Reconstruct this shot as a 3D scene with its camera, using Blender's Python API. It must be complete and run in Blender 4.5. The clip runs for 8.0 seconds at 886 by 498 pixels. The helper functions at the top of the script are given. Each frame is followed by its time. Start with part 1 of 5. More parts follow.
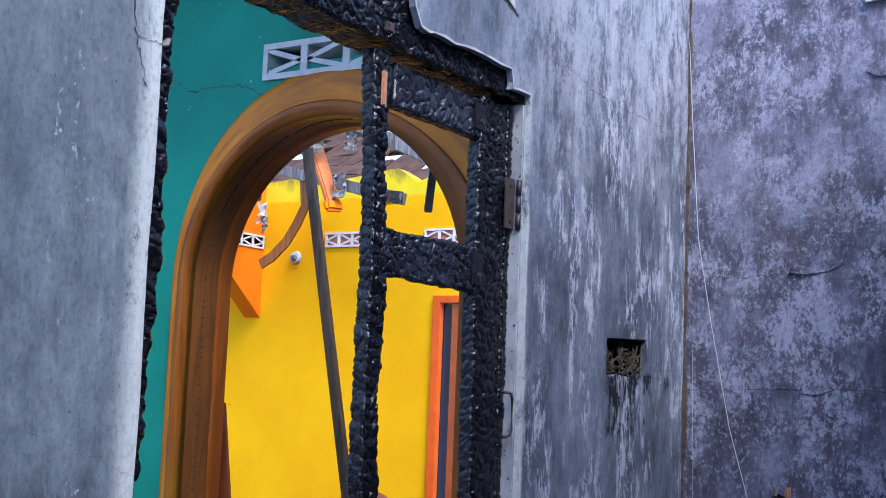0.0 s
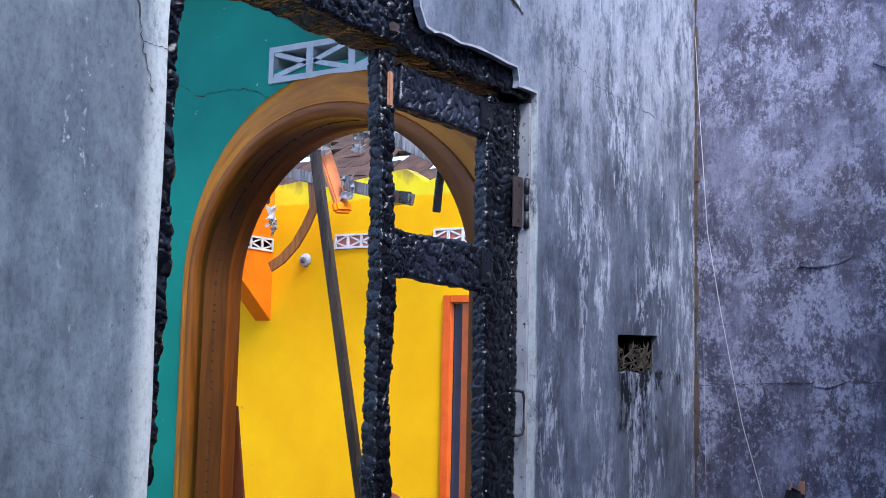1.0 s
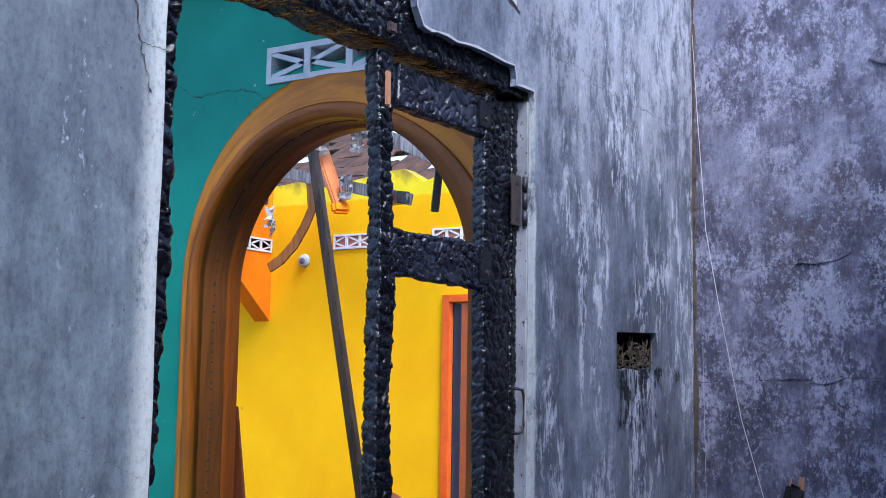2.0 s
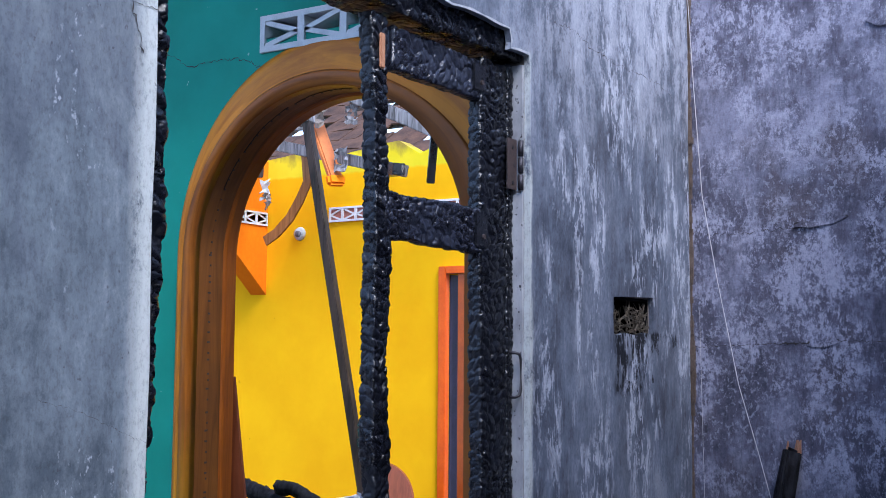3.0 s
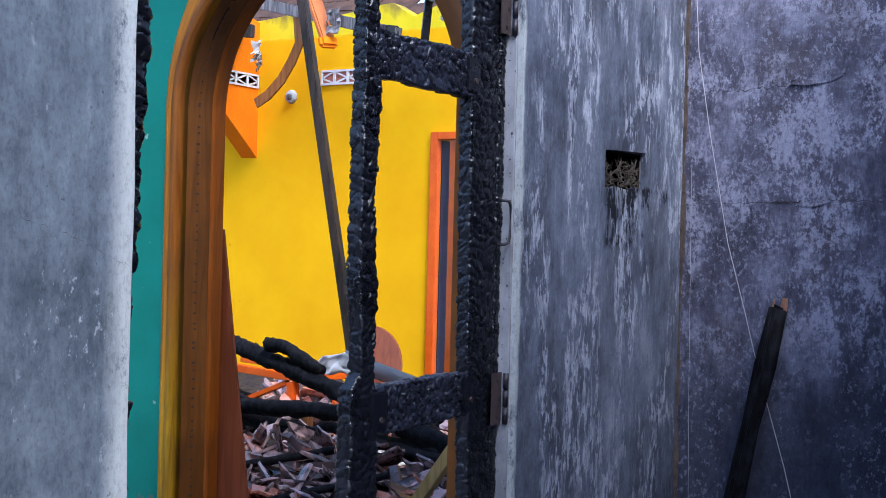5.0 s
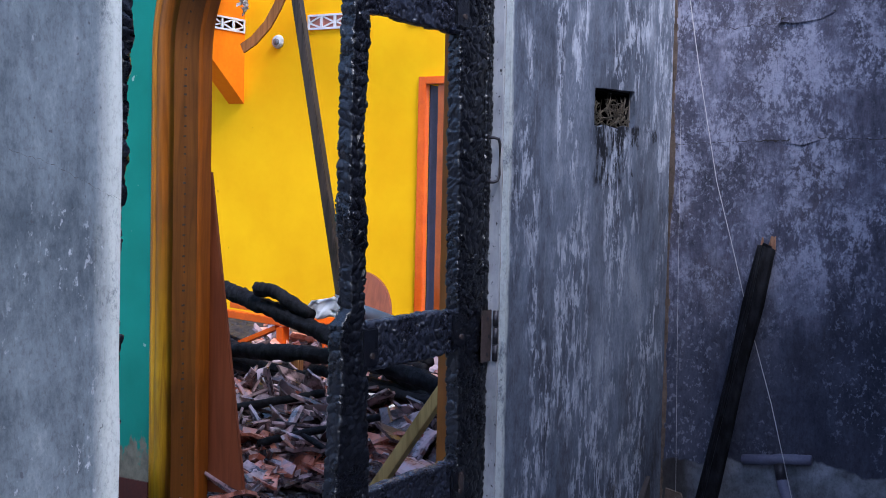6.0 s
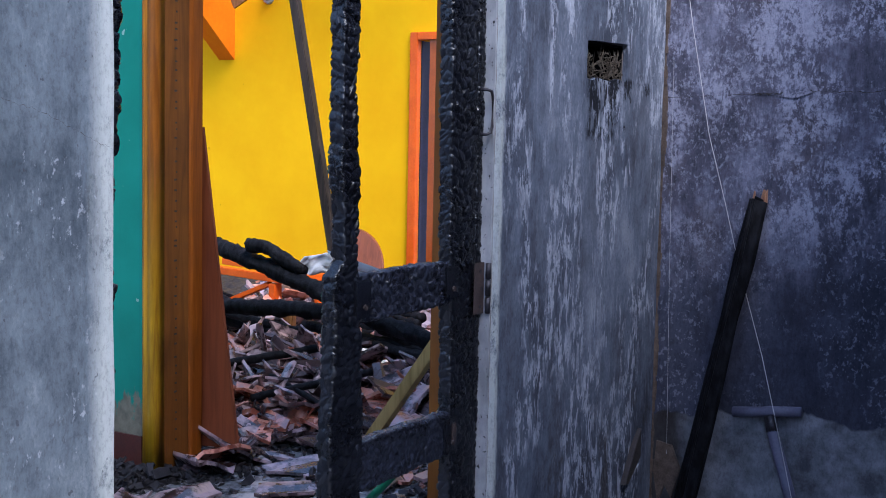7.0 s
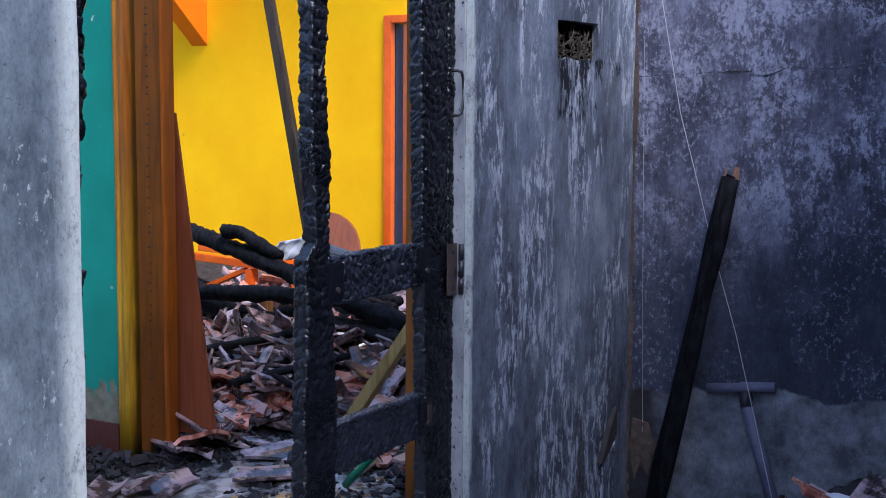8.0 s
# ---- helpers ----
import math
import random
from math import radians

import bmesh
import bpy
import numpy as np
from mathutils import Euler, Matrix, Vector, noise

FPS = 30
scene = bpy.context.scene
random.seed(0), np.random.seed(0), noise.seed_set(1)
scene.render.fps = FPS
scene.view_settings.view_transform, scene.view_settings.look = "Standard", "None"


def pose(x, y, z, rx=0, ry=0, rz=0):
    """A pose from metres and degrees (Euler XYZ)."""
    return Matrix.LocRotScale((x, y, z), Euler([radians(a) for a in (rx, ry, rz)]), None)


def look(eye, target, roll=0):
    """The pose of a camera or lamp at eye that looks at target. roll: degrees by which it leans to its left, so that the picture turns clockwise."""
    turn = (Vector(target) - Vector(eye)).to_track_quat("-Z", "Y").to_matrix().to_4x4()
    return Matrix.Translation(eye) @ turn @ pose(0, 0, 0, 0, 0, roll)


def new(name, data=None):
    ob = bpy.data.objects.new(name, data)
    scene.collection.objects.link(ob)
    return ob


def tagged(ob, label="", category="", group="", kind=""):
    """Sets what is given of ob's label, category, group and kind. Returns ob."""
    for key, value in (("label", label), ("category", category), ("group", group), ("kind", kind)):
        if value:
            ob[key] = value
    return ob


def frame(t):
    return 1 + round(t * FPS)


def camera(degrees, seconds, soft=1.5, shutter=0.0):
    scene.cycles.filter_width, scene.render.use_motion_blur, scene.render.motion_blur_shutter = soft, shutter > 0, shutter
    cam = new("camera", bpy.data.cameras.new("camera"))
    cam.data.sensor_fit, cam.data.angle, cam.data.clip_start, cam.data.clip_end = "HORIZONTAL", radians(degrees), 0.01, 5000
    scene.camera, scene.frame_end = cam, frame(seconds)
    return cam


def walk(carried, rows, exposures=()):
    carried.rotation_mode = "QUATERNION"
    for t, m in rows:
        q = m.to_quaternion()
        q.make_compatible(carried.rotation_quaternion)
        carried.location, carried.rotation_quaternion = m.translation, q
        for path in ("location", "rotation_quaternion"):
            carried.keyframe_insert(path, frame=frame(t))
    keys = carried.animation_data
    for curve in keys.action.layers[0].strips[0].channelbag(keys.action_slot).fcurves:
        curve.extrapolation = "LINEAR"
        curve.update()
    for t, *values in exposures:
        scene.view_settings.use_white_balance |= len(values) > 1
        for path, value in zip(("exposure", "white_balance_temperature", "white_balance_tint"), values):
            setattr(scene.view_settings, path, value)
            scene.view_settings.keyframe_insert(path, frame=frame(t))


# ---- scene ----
cam = camera(39.9, 8.0, soft=0.9)
PATH = [
    (0, (-0.43, -1.386, 1.366), (1.256, -0.333, 1.589), 2.3),
    (0.5, (-0.432, -1.386, 1.366), (1.252, -0.33, 1.59), 2.1),
    (1, (-0.43, -1.387, 1.366), (1.248, -0.321, 1.588), 1.3),
    (2.5, (-0.436, -1.39, 1.355), (1.245, -0.329, 1.572), 0.6),
    (3, (-0.426, -1.384, 1.339), (1.26, -0.324, 1.52), 0.4),
    (3.5, (-0.416, -1.378, 1.322), (1.275, -0.319, 1.459), 0.6),
    (4, (-0.405, -1.378, 1.302), (1.291, -0.322, 1.383), 0.8),
    (4.5, (-0.397, -1.376, 1.285), (1.304, -0.324, 1.305), 1.3),
    (5, (-0.401, -1.374, 1.271), (1.301, -0.324, 1.248), 1.5),
    (6.5, (-0.403, -1.372, 1.236), (1.311, -0.352, 1.092), 1.2),
    (7, (-0.406, -1.372, 1.231), (1.309, -0.356, 1.057), 1.2),
    (7.5, (-0.406, -1.376, 1.229), (1.308, -0.364, 1.032), 0.7),
    (8, (-0.401, -1.386, 1.226), (1.329, -0.402, 1.026), 0.4),
]
walk(cam, [(t, look(eye, target, roll)) for t, eye, target, roll in PATH],
     exposures=[(0, 2.0, 5850, 14)])

# ---- daylight: open to an overcast sky, the roof has burnt away ----
world = bpy.data.worlds.new("sky")
scene.world = world
world.use_nodes = True
wn = world.node_tree.nodes
sky = wn.new("ShaderNodeTexSky")
sky.sky_type = "NISHITA"
sky.sun_disc = False
sky.sun_elevation = radians(50)
sky.sun_rotation = radians(212)
world.node_tree.links.new(sky.outputs["Color"], wn["Background"].inputs["Color"])
wn["Background"].inputs["Strength"].default_value = 0.13
sun = new("sun", bpy.data.lights.new("sun", "SUN"))
sun.data.energy, sun.data.angle, sun.data.color = 1.2, radians(25), (1.0, 0.97, 0.93)
sun.matrix_world = look((0, 0, 11.2), (5, 8, 0))


# ---- materials ----
def shader(name, rough=0.7, metal=0.0, spec=0.5):
    m = bpy.data.materials.new(name)
    m.use_nodes = True
    t = m.node_tree
    b = t.nodes["Principled BSDF"]
    b.inputs["Roughness"].default_value = rough
    b.inputs["Metallic"].default_value = metal
    b.inputs["Specular IOR Level"].default_value = spec
    return m, t, b


def coords(t, stretch=(1, 1, 1), kind="Object"):
    c = t.nodes.new("ShaderNodeTexCoord")
    m = t.nodes.new("ShaderNodeMapping")
    m.inputs["Scale"].default_value = stretch
    t.links.new(c.outputs[kind], m.inputs["Vector"])
    return m.outputs["Vector"]


def noise_of(t, scale, stretch=(1, 1, 1), detail=6.0, rough=0.6, warp=0.0, kind="Object"):
    n = t.nodes.new("ShaderNodeTexNoise")
    n.inputs["Scale"].default_value = scale
    n.inputs["Detail"].default_value = detail
    n.inputs["Roughness"].default_value = rough
    n.inputs["Distortion"].default_value = warp
    t.links.new(coords(t, stretch, kind), n.inputs["Vector"])
    return n.outputs["Fac"]


def ramp(t, fac, stops):
    r = t.nodes.new("ShaderNodeValToRGB")
    e = r.color_ramp.elements
    while len(e) < len(stops):
        e.new(0.5)
    for el, (p, c) in zip(e, stops):
        el.position = p
        el.color = (*c, 1) if len(c) == 3 else c
    t.links.new(fac, r.inputs["Fac"])
    return r.outputs["Color"]


def grey(v):
    return (v, v, v)


def step_of(t, fac, lo, hi):
    m = t.nodes.new("ShaderNodeMapRange")
    m.inputs["From Min"].default_value, m.inputs["From Max"].default_value = lo, hi
    t.links.new(fac, m.inputs["Value"])
    return m.outputs["Result"]


def calc(t, op, a, b):
    m = t.nodes.new("ShaderNodeMath")
    m.operation = op
    m.use_clamp = op in ("MULTIPLY", "MAXIMUM")
    for s, v in zip(m.inputs, (a, b)):
        if isinstance(v, (int, float)):
            s.default_value = v
        else:
            t.links.new(v, s)
    return m.outputs["Value"]


def mix(t, fac, a, b, how="MIX"):
    m = t.nodes.new("ShaderNodeMix")
    m.data_type, m.blend_type = "RGBA", how
    for s, v in ((m.inputs[0], fac), (m.inputs[6], a), (m.inputs[7], b)):
        if isinstance(v, (int, float)):
            s.default_value = v
        elif isinstance(v, tuple):
            s.default_value = (*v, 1)
        else:
            t.links.new(v, s)
    return m.outputs[2]


def axis(t, i):
    c = t.nodes.new("ShaderNodeTexCoord")
    s = t.nodes.new("ShaderNodeSeparateXYZ")
    t.links.new(c.outputs["Object"], s.inputs["Vector"])
    return s.outputs[i]


def relief(t, b, height, strength=0.3, dist=0.01):
    n = t.nodes.new("ShaderNodeBump")
    n.inputs["Strength"].default_value = strength
    n.inputs["Distance"].default_value = dist
    t.links.new(height, n.inputs["Height"])
    t.links.new(n.outputs["Normal"], b.inputs["Normal"])


def plain(name, dark, light, scale=6.0, rough=0.7, stretch=(1, 1, 1), bump=0.25, metal=0.0, spec=0.5, vary=0.0):
    m, t, b = shader(name, rough, metal, spec)
    big = noise_of(t, scale, stretch)
    fine = noise_of(t, scale * 9, stretch, 4)
    col = mix(t, 0.35, ramp(t, big, [(0.3, dark), (0.7, light)]), ramp(t, fine, [(0.3, dark), (0.7, light)]))
    if vary:
        o = t.nodes.new("ShaderNodeObjectInfo")
        col = mix(t, 1.0, col, ramp(t, o.outputs["Random"], [(0, grey(1 - vary)), (1, grey(1.0))]), "MULTIPLY")
    t.links.new(col, b.inputs["Base Color"])
    r = t.nodes.new("ShaderNodeMapRange")
    r.inputs["To Min"].default_value, r.inputs["To Max"].default_value = max(0.05, rough - 0.12), min(1, rough + 0.12)
    t.links.new(big, r.inputs["Value"])
    t.links.new(r.outputs["Result"], b.inputs["Roughness"])
    relief(t, b, fine, bump, 0.004)
    return m


def sooted_door_wall():
    """Pale blue limewash, smoke-stained, washed by water in long runs; chalky beside the door."""
    m, t, b = shader("sooted_limewash", 0.8, spec=0.22)
    x, z = axis(t, 0), axis(t, 2)
    big = noise_of(t, 2.3, (1, 1, 0.6), 4)
    run = noise_of(t, 8.0, (1, 1, 0.22), 9, 0.66, 0.5)
    mott = noise_of(t, 16.0, (1, 1, 0.6), 12, 0.8, 0.1)
    fine = noise_of(t, 70.0, (1, 1, 0.6), 5, 0.7)
    tone = calc(t, "ADD", calc(t, "MULTIPLY", big, 0.4), calc(t, "ADD", calc(t, "MULTIPLY", run, 0.25), calc(t, "MULTIPLY", mott, 0.35)))
    base = ramp(t, tone, [(0.41, (0.052, 0.061, 0.088)), (0.47, (0.104, 0.124, 0.170)), (0.53, (0.172, 0.20, 0.265)), (0.60, (0.29, 0.325, 0.40))])
    tint = step_of(t, noise_of(t, 4.6, (1, 1, 0.4), 5), 0.5, 0.68)
    base = mix(t, calc(t, "MULTIPLY", tint, 0.16), base, (0.15, 0.135, 0.135))
    # lime left standing in hard-edged drips and scales, dense on the pier beyond the door
    drip = calc(t, "ADD", calc(t, "MULTIPLY", noise_of(t, 38.0, (1, 1, 0.27), 11, 0.74, 0.5), 0.62), calc(t, "MULTIPLY", mott, 0.38))
    wash = step_of(t, drip, 0.498, 0.522)
    where = step_of(t, noise_of(t, 4.4, (1, 1, 0.36), 7, 0.66, 0.5), 0.485, 0.555)
    pier = step_of(t, x, 2.0, 2.3)
    amount = calc(t, "MULTIPLY", calc(t, "MULTIPLY", wash, where), calc(t, "ADD", calc(t, "MULTIPLY", pier, 0.74), 0.10))
    col = mix(t, amount, base, ramp(t, fine, [(0.35, (0.36, 0.40, 0.50)), (0.62, (0.60, 0.635, 0.74))]))
    thin = calc(t, "MULTIPLY", step_of(t, noise_of(t, 60.0, (1, 1, 0.16), 6, 0.7), 0.57, 0.61), pier)
    col = mix(t, calc(t, "MULTIPLY", thin, 0.16), col, (0.46, 0.49, 0.58))
    # upper part washed cleaner under the open roof, in broad soft sheets
    sheet = step_of(t, calc(t, "ADD", calc(t, "MULTIPLY", run, 0.3), calc(t, "MULTIPLY", mott, 0.7)), 0.455, 0.515)
    high = calc(t, "MULTIPLY", step_of(t, calc(t, "ADD", z, calc(t, "MULTIPLY", run, 0.9)), 2.30, 2.70), pier)
    col = mix(t, calc(t, "MULTIPLY", calc(t, "MULTIPLY", high, calc(t, "ADD", calc(t, "MULTIPLY", sheet, 0.65), 0.15)), 0.8), col, (0.43, 0.455, 0.535))
    # the near pier is paler and smoother, with spatters of bare lime and slate-grey stains
    near = calc(t, "SUBTRACT", 1.0, step_of(t, x, 0.95, 1.5))
    pale = ramp(t, tone, [(0.41, (0.06, 0.078, 0.10)), (0.5, (0.14, 0.172, 0.205)), (0.57, (0.24, 0.28, 0.31))])
    col = mix(t, calc(t, "MULTIPLY", near, 0.94), col, pale)
    blot = step_of(t, noise_of(t, 3.1, (1, 1, 0.5), 7, 0.62, 0.6), 0.52, 0.60)
    col = mix(t, calc(t, "MULTIPLY", calc(t, "MULTIPLY", blot, near), 0.5), col, (0.062, 0.074, 0.105))
    spot = step_of(t, noise_of(t, 62.0, (1, 1, 0.6), 5, 0.7), 0.585, 0.64)
    patch = step_of(t, noise_of(t, 5.5, (1, 1, 0.6), 4), 0.5, 0.62)
    col = mix(t, calc(t, "MULTIPLY", calc(t, "MULTIPLY", calc(t, "MULTIPLY", spot, patch), near), 0.55), col, (0.52, 0.56, 0.63))
    # bare chalky arris: broad on the near side of the opening, a thin line on the far side
    worn = calc(t, "MULTIPLY", run, 0.07)
    left = calc(t, "MULTIPLY", step_of(t, calc(t, "SUBTRACT", x, worn), 0.838, 0.878), calc(t, "SUBTRACT", 1.0, step_of(t, x, 0.94, 0.95)))
    right = calc(t, "MULTIPLY", calc(t, "SUBTRACT", 1.0, step_of(t, calc(t, "ADD", x, worn), 2.207, 2.217)), step_of(t, x, 2.15, 2.16))
    edge = calc(t, "MULTIPLY", calc(t, "MAXIMUM", left, right), calc(t, "SUBTRACT", 1.0, step_of(t, z, 2.07, 2.10)))
    col = mix(t, calc(t, "MULTIPLY", calc(t, "MULTIPLY", edge, step_of(t, mott, 0.36, 0.47)), 0.78), col, (0.56, 0.60, 0.595))
    # black run of soot below the socket hole, tapering to a point
    u = step_of(t, z, 1.24, 1.42)
    reach = calc(t, "ADD", calc(t, "MULTIPLY", calc(t, "MULTIPLY", u, u), 0.25), calc(t, "MULTIPLY", calc(t, "SUBTRACT", 0.5, drip), 2.6))
    inside = calc(t, "MULTIPLY", step_of(t, calc(t, "SUBTRACT", calc(t, "ADD", reach, 2.715), x), 0.0, 0.012), step_of(t, x, 2.652, 2.675))
    below = calc(t, "MULTIPLY", step_of(t, z, 1.24, 1.26), calc(t, "SUBTRACT", 1.0, step_of(t, z, 1.418, 1.43)))
    col = mix(t, calc(t, "MULTIPLY", calc(t, "MULTIPLY", inside, below), calc(t, "SUBTRACT", 0.95, calc(t, "MULTIPLY", step_of(t, drip, 0.49, 0.52), 0.75))), col, (0.005, 0.006, 0.011))
    scorch = calc(t, "MULTIPLY", calc(t, "MULTIPLY", step_of(t, noise_of(t, 6.5, (1, 1, 0.55), 7, 0.65), 0.55, 0.62), pier), calc(t, "SUBTRACT", 1.0, step_of(t, z, 0.35, 0.6)))
    col = mix(t, calc(t, "MULTIPLY", scorch, 0.8), col, (0.035, 0.027, 0.024))
    pit = step_of(t, noise_of(t, 60.0, (1, 1, 0.8), 2), 0.69, 0.72)
    col = mix(t, calc(t, "MULTIPLY", pit, 0.6), col, (0.05, 0.05, 0.065))
    grain = noise_of(t, 120.0, (1, 1, 0.6), 5, 0.75)
    col = mix(t, 1.0, col, ramp(t, grain, [(0.36, grey(0.72)), (0.5, grey(0.96)), (0.64, grey(1.0))]), "MULTIPLY")
    t.links.new(col, b.inputs["Base Color"])
    relief(t, b, calc(t, "ADD", calc(t, "ADD", calc(t, "MULTIPLY", run, 0.6), fine), calc(t, "MULTIPLY", amount, 0.5)), 0.45, 0.006)
    return m


def sooted_end_wall():
    """Violet-grey smoked plaster, chalky blooms above, deep soot below, bare cement along the foot."""
    m, t, b = shader("smoked_plaster", 0.82, spec=0.2)
    y, z = axis(t, 1), axis(t, 2)
    big = noise_of(t, 2.6, (1, 1, 0.8), 5)
    mid = noise_of(t, 11.0, (1, 1, 0.7), 12, 0.78, 0.15)
    fine = noise_of(t, 85.0, (1, 1, 0.7), 8, 0.8)
    scrape = noise_of(t, 55.0, (1, 1, 0.18), 6, 0.7)
    tone = calc(t, "ADD", calc(t, "MULTIPLY", big, 0.4), calc(t, "ADD", calc(t, "MULTIPLY", mid, 0.42), calc(t, "MULTIPLY", scrape, 0.18)))
    base = ramp(t, tone, [(0.41, (0.047, 0.046, 0.064)), (0.5, (0.122, 0.12, 0.166)), (0.58, (0.245, 0.248, 0.33))])
    rusty = step_of(t, noise_of(t, 4.1, (1, 1, 0.8), 6, 0.65), 0.54, 0.66)
    base = mix(t, calc(t, "MULTIPLY", rusty, 0.4), base, (0.10, 0.078, 0.078))
    # soot lies thick in a belt over the foot, thinner towards the corner
    edge = calc(t, "ADD", calc(t, "ADD", z, calc(t, "MULTIPLY", big, 0.5)), calc(t, "ADD", calc(t, "MULTIPLY", y, 0.45), calc(t, "MULTIPLY", mid, 0.25)))
    smoke = calc(t, "SUBTRACT", 1.0, step_of(t, edge, 1.20, 1.47))
    bloom = step_of(t, calc(t, "ADD", calc(t, "MULTIPLY", mid, 0.6), calc(t, "MULTIPLY", fine, 0.4)), 0.488, 0.52)
    grow = step_of(t, noise_of(t, 4.0, (1, 0.8, 1.0), 9, 0.7, 0.4), 0.45, 0.54)
    lit = calc(t, "MULTIPLY", calc(t, "MULTIPLY", bloom, grow), calc(t, "SUBTRACT", 0.8, calc(t, "MULTIPLY", smoke, 0.66)))
    col = mix(t, lit, base, ramp(t, fine, [(0.38, (0.32, 0.32, 0.415)), (0.6, (0.455, 0.455, 0.565))]))
    col = mix(t, calc(t, "MULTIPLY", smoke, 0.76), col, (0.027, 0.032, 0.052))
    # fine chalk specks and scrapes all over
    speck = calc(t, "MULTIPLY", step_of(t, noise_of(t, 75.0, (1, 1, 0.8), 5, 0.7), 0.565, 0.595), step_of(t, noise_of(t, 5.0, (1, 1, 0.8), 4), 0.42, 0.55))
    col = mix(t, calc(t, "MULTIPLY", speck, calc(t, "SUBTRACT", 0.6, calc(t, "MULTIPLY", smoke, 0.22))), col, (0.36, 0.375, 0.46))
    dark = step_of(t, scrape, 0.60, 0.66)
    col = mix(t, calc(t, "MULTIPLY", dark, 0.4), col, (0.05, 0.045, 0.058))
    hem = calc(t, "ADD", calc(t, "ADD", z, calc(t, "MULTIPLY", noise_of(t, 2.6, (1, 1, 0.5), 7, 0.5), 0.28)), calc(t, "MULTIPLY", calc(t, "ADD", y, 0.35), 0.06))
    foot = calc(t, "SUBTRACT", 1.0, step_of(t, hem, 0.585, 0.592))
    cement = ramp(t, noise_of(t, 9.0, (1, 1, 1), 8, 0.65), [(0.36, (0.085, 0.088, 0.10)), (0.64, (0.31, 0.32, 0.36))])
    burnt = step_of(t, calc(t, "ADD", y, calc(t, "MULTIPLY", mid, 0.12)), -0.10, -0.01)
    cement = mix(t, calc(t, "MULTIPLY", burnt, 0.85), cement, (0.026, 0.02, 0.018))
    col = mix(t, foot, col, cement)
    grain = noise_of(t, 120.0, (1, 1, 0.6), 5, 0.75)
    col = mix(t, 1.0, col, ramp(t, grain, [(0.36, grey(0.72)), (0.5, grey(0.96)), (0.64, grey(1.0))]), "MULTIPLY")
    t.links.new(col, b.inputs["Base Color"])
    t.links.new(ramp(t, foot, [(0, grey(0.85)), (1, grey(0.5))]), b.inputs["Roughness"])
    relief(t, b, calc(t, "SUBTRACT", calc(t, "ADD", calc(t, "MULTIPLY", mid, 0.8), fine), calc(t, "MULTIPLY", foot, 0.6)), 0.4, 0.007)
    return m


def green_paint():
    m, t, b = shader("green_wall_paint", 0.62, spec=0.25)
    z = axis(t, 2)
    big = noise_of(t, 2.4)
    fine = noise_of(t, 40.0, (1, 1, 1), 5)
    col = ramp(t, big, [(0.3, (0.006, 0.19, 0.135)), (0.7, (0.012, 0.27, 0.20))])
    chip = step_of(t, calc(t, "ADD", calc(t, "MULTIPLY", noise_of(t, 9.0, (1, 1, 0.5), 6), 0.45), z), 0.47, 0.49)
    bare = ramp(t, noise_of(t, 14.0, (1, 1, 1), 7), [(0.3, (0.07, 0.07, 0.05)), (0.7, (0.24, 0.23, 0.17))])
    col = mix(t, chip, bare, col)
    nick = step_of(t, noise_of(t, 24.0, (1, 1, 1), 2), 0.74, 0.76)
    col = mix(t, nick, col, (0.3, 0.42, 0.36))
    t.links.new(col, b.inputs["Base Color"])
    relief(t, b, fine, 0.2, 0.004)
    return m


def yellow_paint():
    m, t, b = shader("yellow_wall_paint", 0.75, spec=0.06)
    z = axis(t, 2)
    big = noise_of(t, 1.6)
    fine = noise_of(t, 25.0, (1, 1, 1), 5)
    col = ramp(t, big, [(0.35, (0.80, 0.40, 0.0006)), (0.65, (0.87, 0.475, 0.001))])
    band = step_of(t, calc(t, "ADD", z, calc(t, "MULTIPLY", fine, 0.03)), 2.85, 2.87)
    col = mix(t, calc(t, "MULTIPLY", band, 0.9), col, ramp(t, big, [(0.3, (0.62, 0.52, 0.01)), (0.7, (0.80, 0.68, 0.03))]))
    soot = step_of(t, calc(t, "ADD", z, calc(t, "MULTIPLY", noise_of(t, 6.0, (1, 1, 0.5), 7), 0.5)), 3.22, 3.34)
    col = mix(t, calc(t, "MULTIPLY", soot, 0.7), col, (0.16, 0.10, 0.06))
    spot = step_of(t, noise_of(t, 11.0, (1, 1, 1), 2), 0.76, 0.78)
    col = mix(t, calc(t, "MULTIPLY", spot, 0.4), col, (0.35, 0.2, 0.03))
    t.links.new(col, b.inputs["Base Color"])
    relief(t, b, fine, 0.15, 0.004)
    return m


# ash only multiplies the base colour; the rails' value paints in their sheen
def char(name="charred_timber", ash=1.0):
    m, t, b = shader(name, 0.3, spec=0.62)
    big = noise_of(t, 7.0)
    fine = noise_of(t, 160.0, (1, 1, 1), 5, 0.7)
    col = ramp(t, calc(t, "ADD", calc(t, "MULTIPLY", big, 0.5), calc(t, "MULTIPLY", fine, 0.5)), [(0.4, (0.0025 * ash, 0.0025 * ash, 0.004 * ash)), (0.65, (0.008 * ash, 0.010 * ash, 0.017 * ash))])
    t.links.new(col, b.inputs["Base Color"])
    t.links.new(ramp(t, calc(t, "ADD", calc(t, "MULTIPLY", big, 0.6), calc(t, "MULTIPLY", fine, 0.4)), [(0.35, grey(0.20)), (0.65, grey(0.40))]), b.inputs["Roughness"])
    relief(t, b, calc(t, "ADD", fine, noise_of(t, 60.0, (1, 1, 1), 6, 0.7)), 0.35, 0.003)
    return m


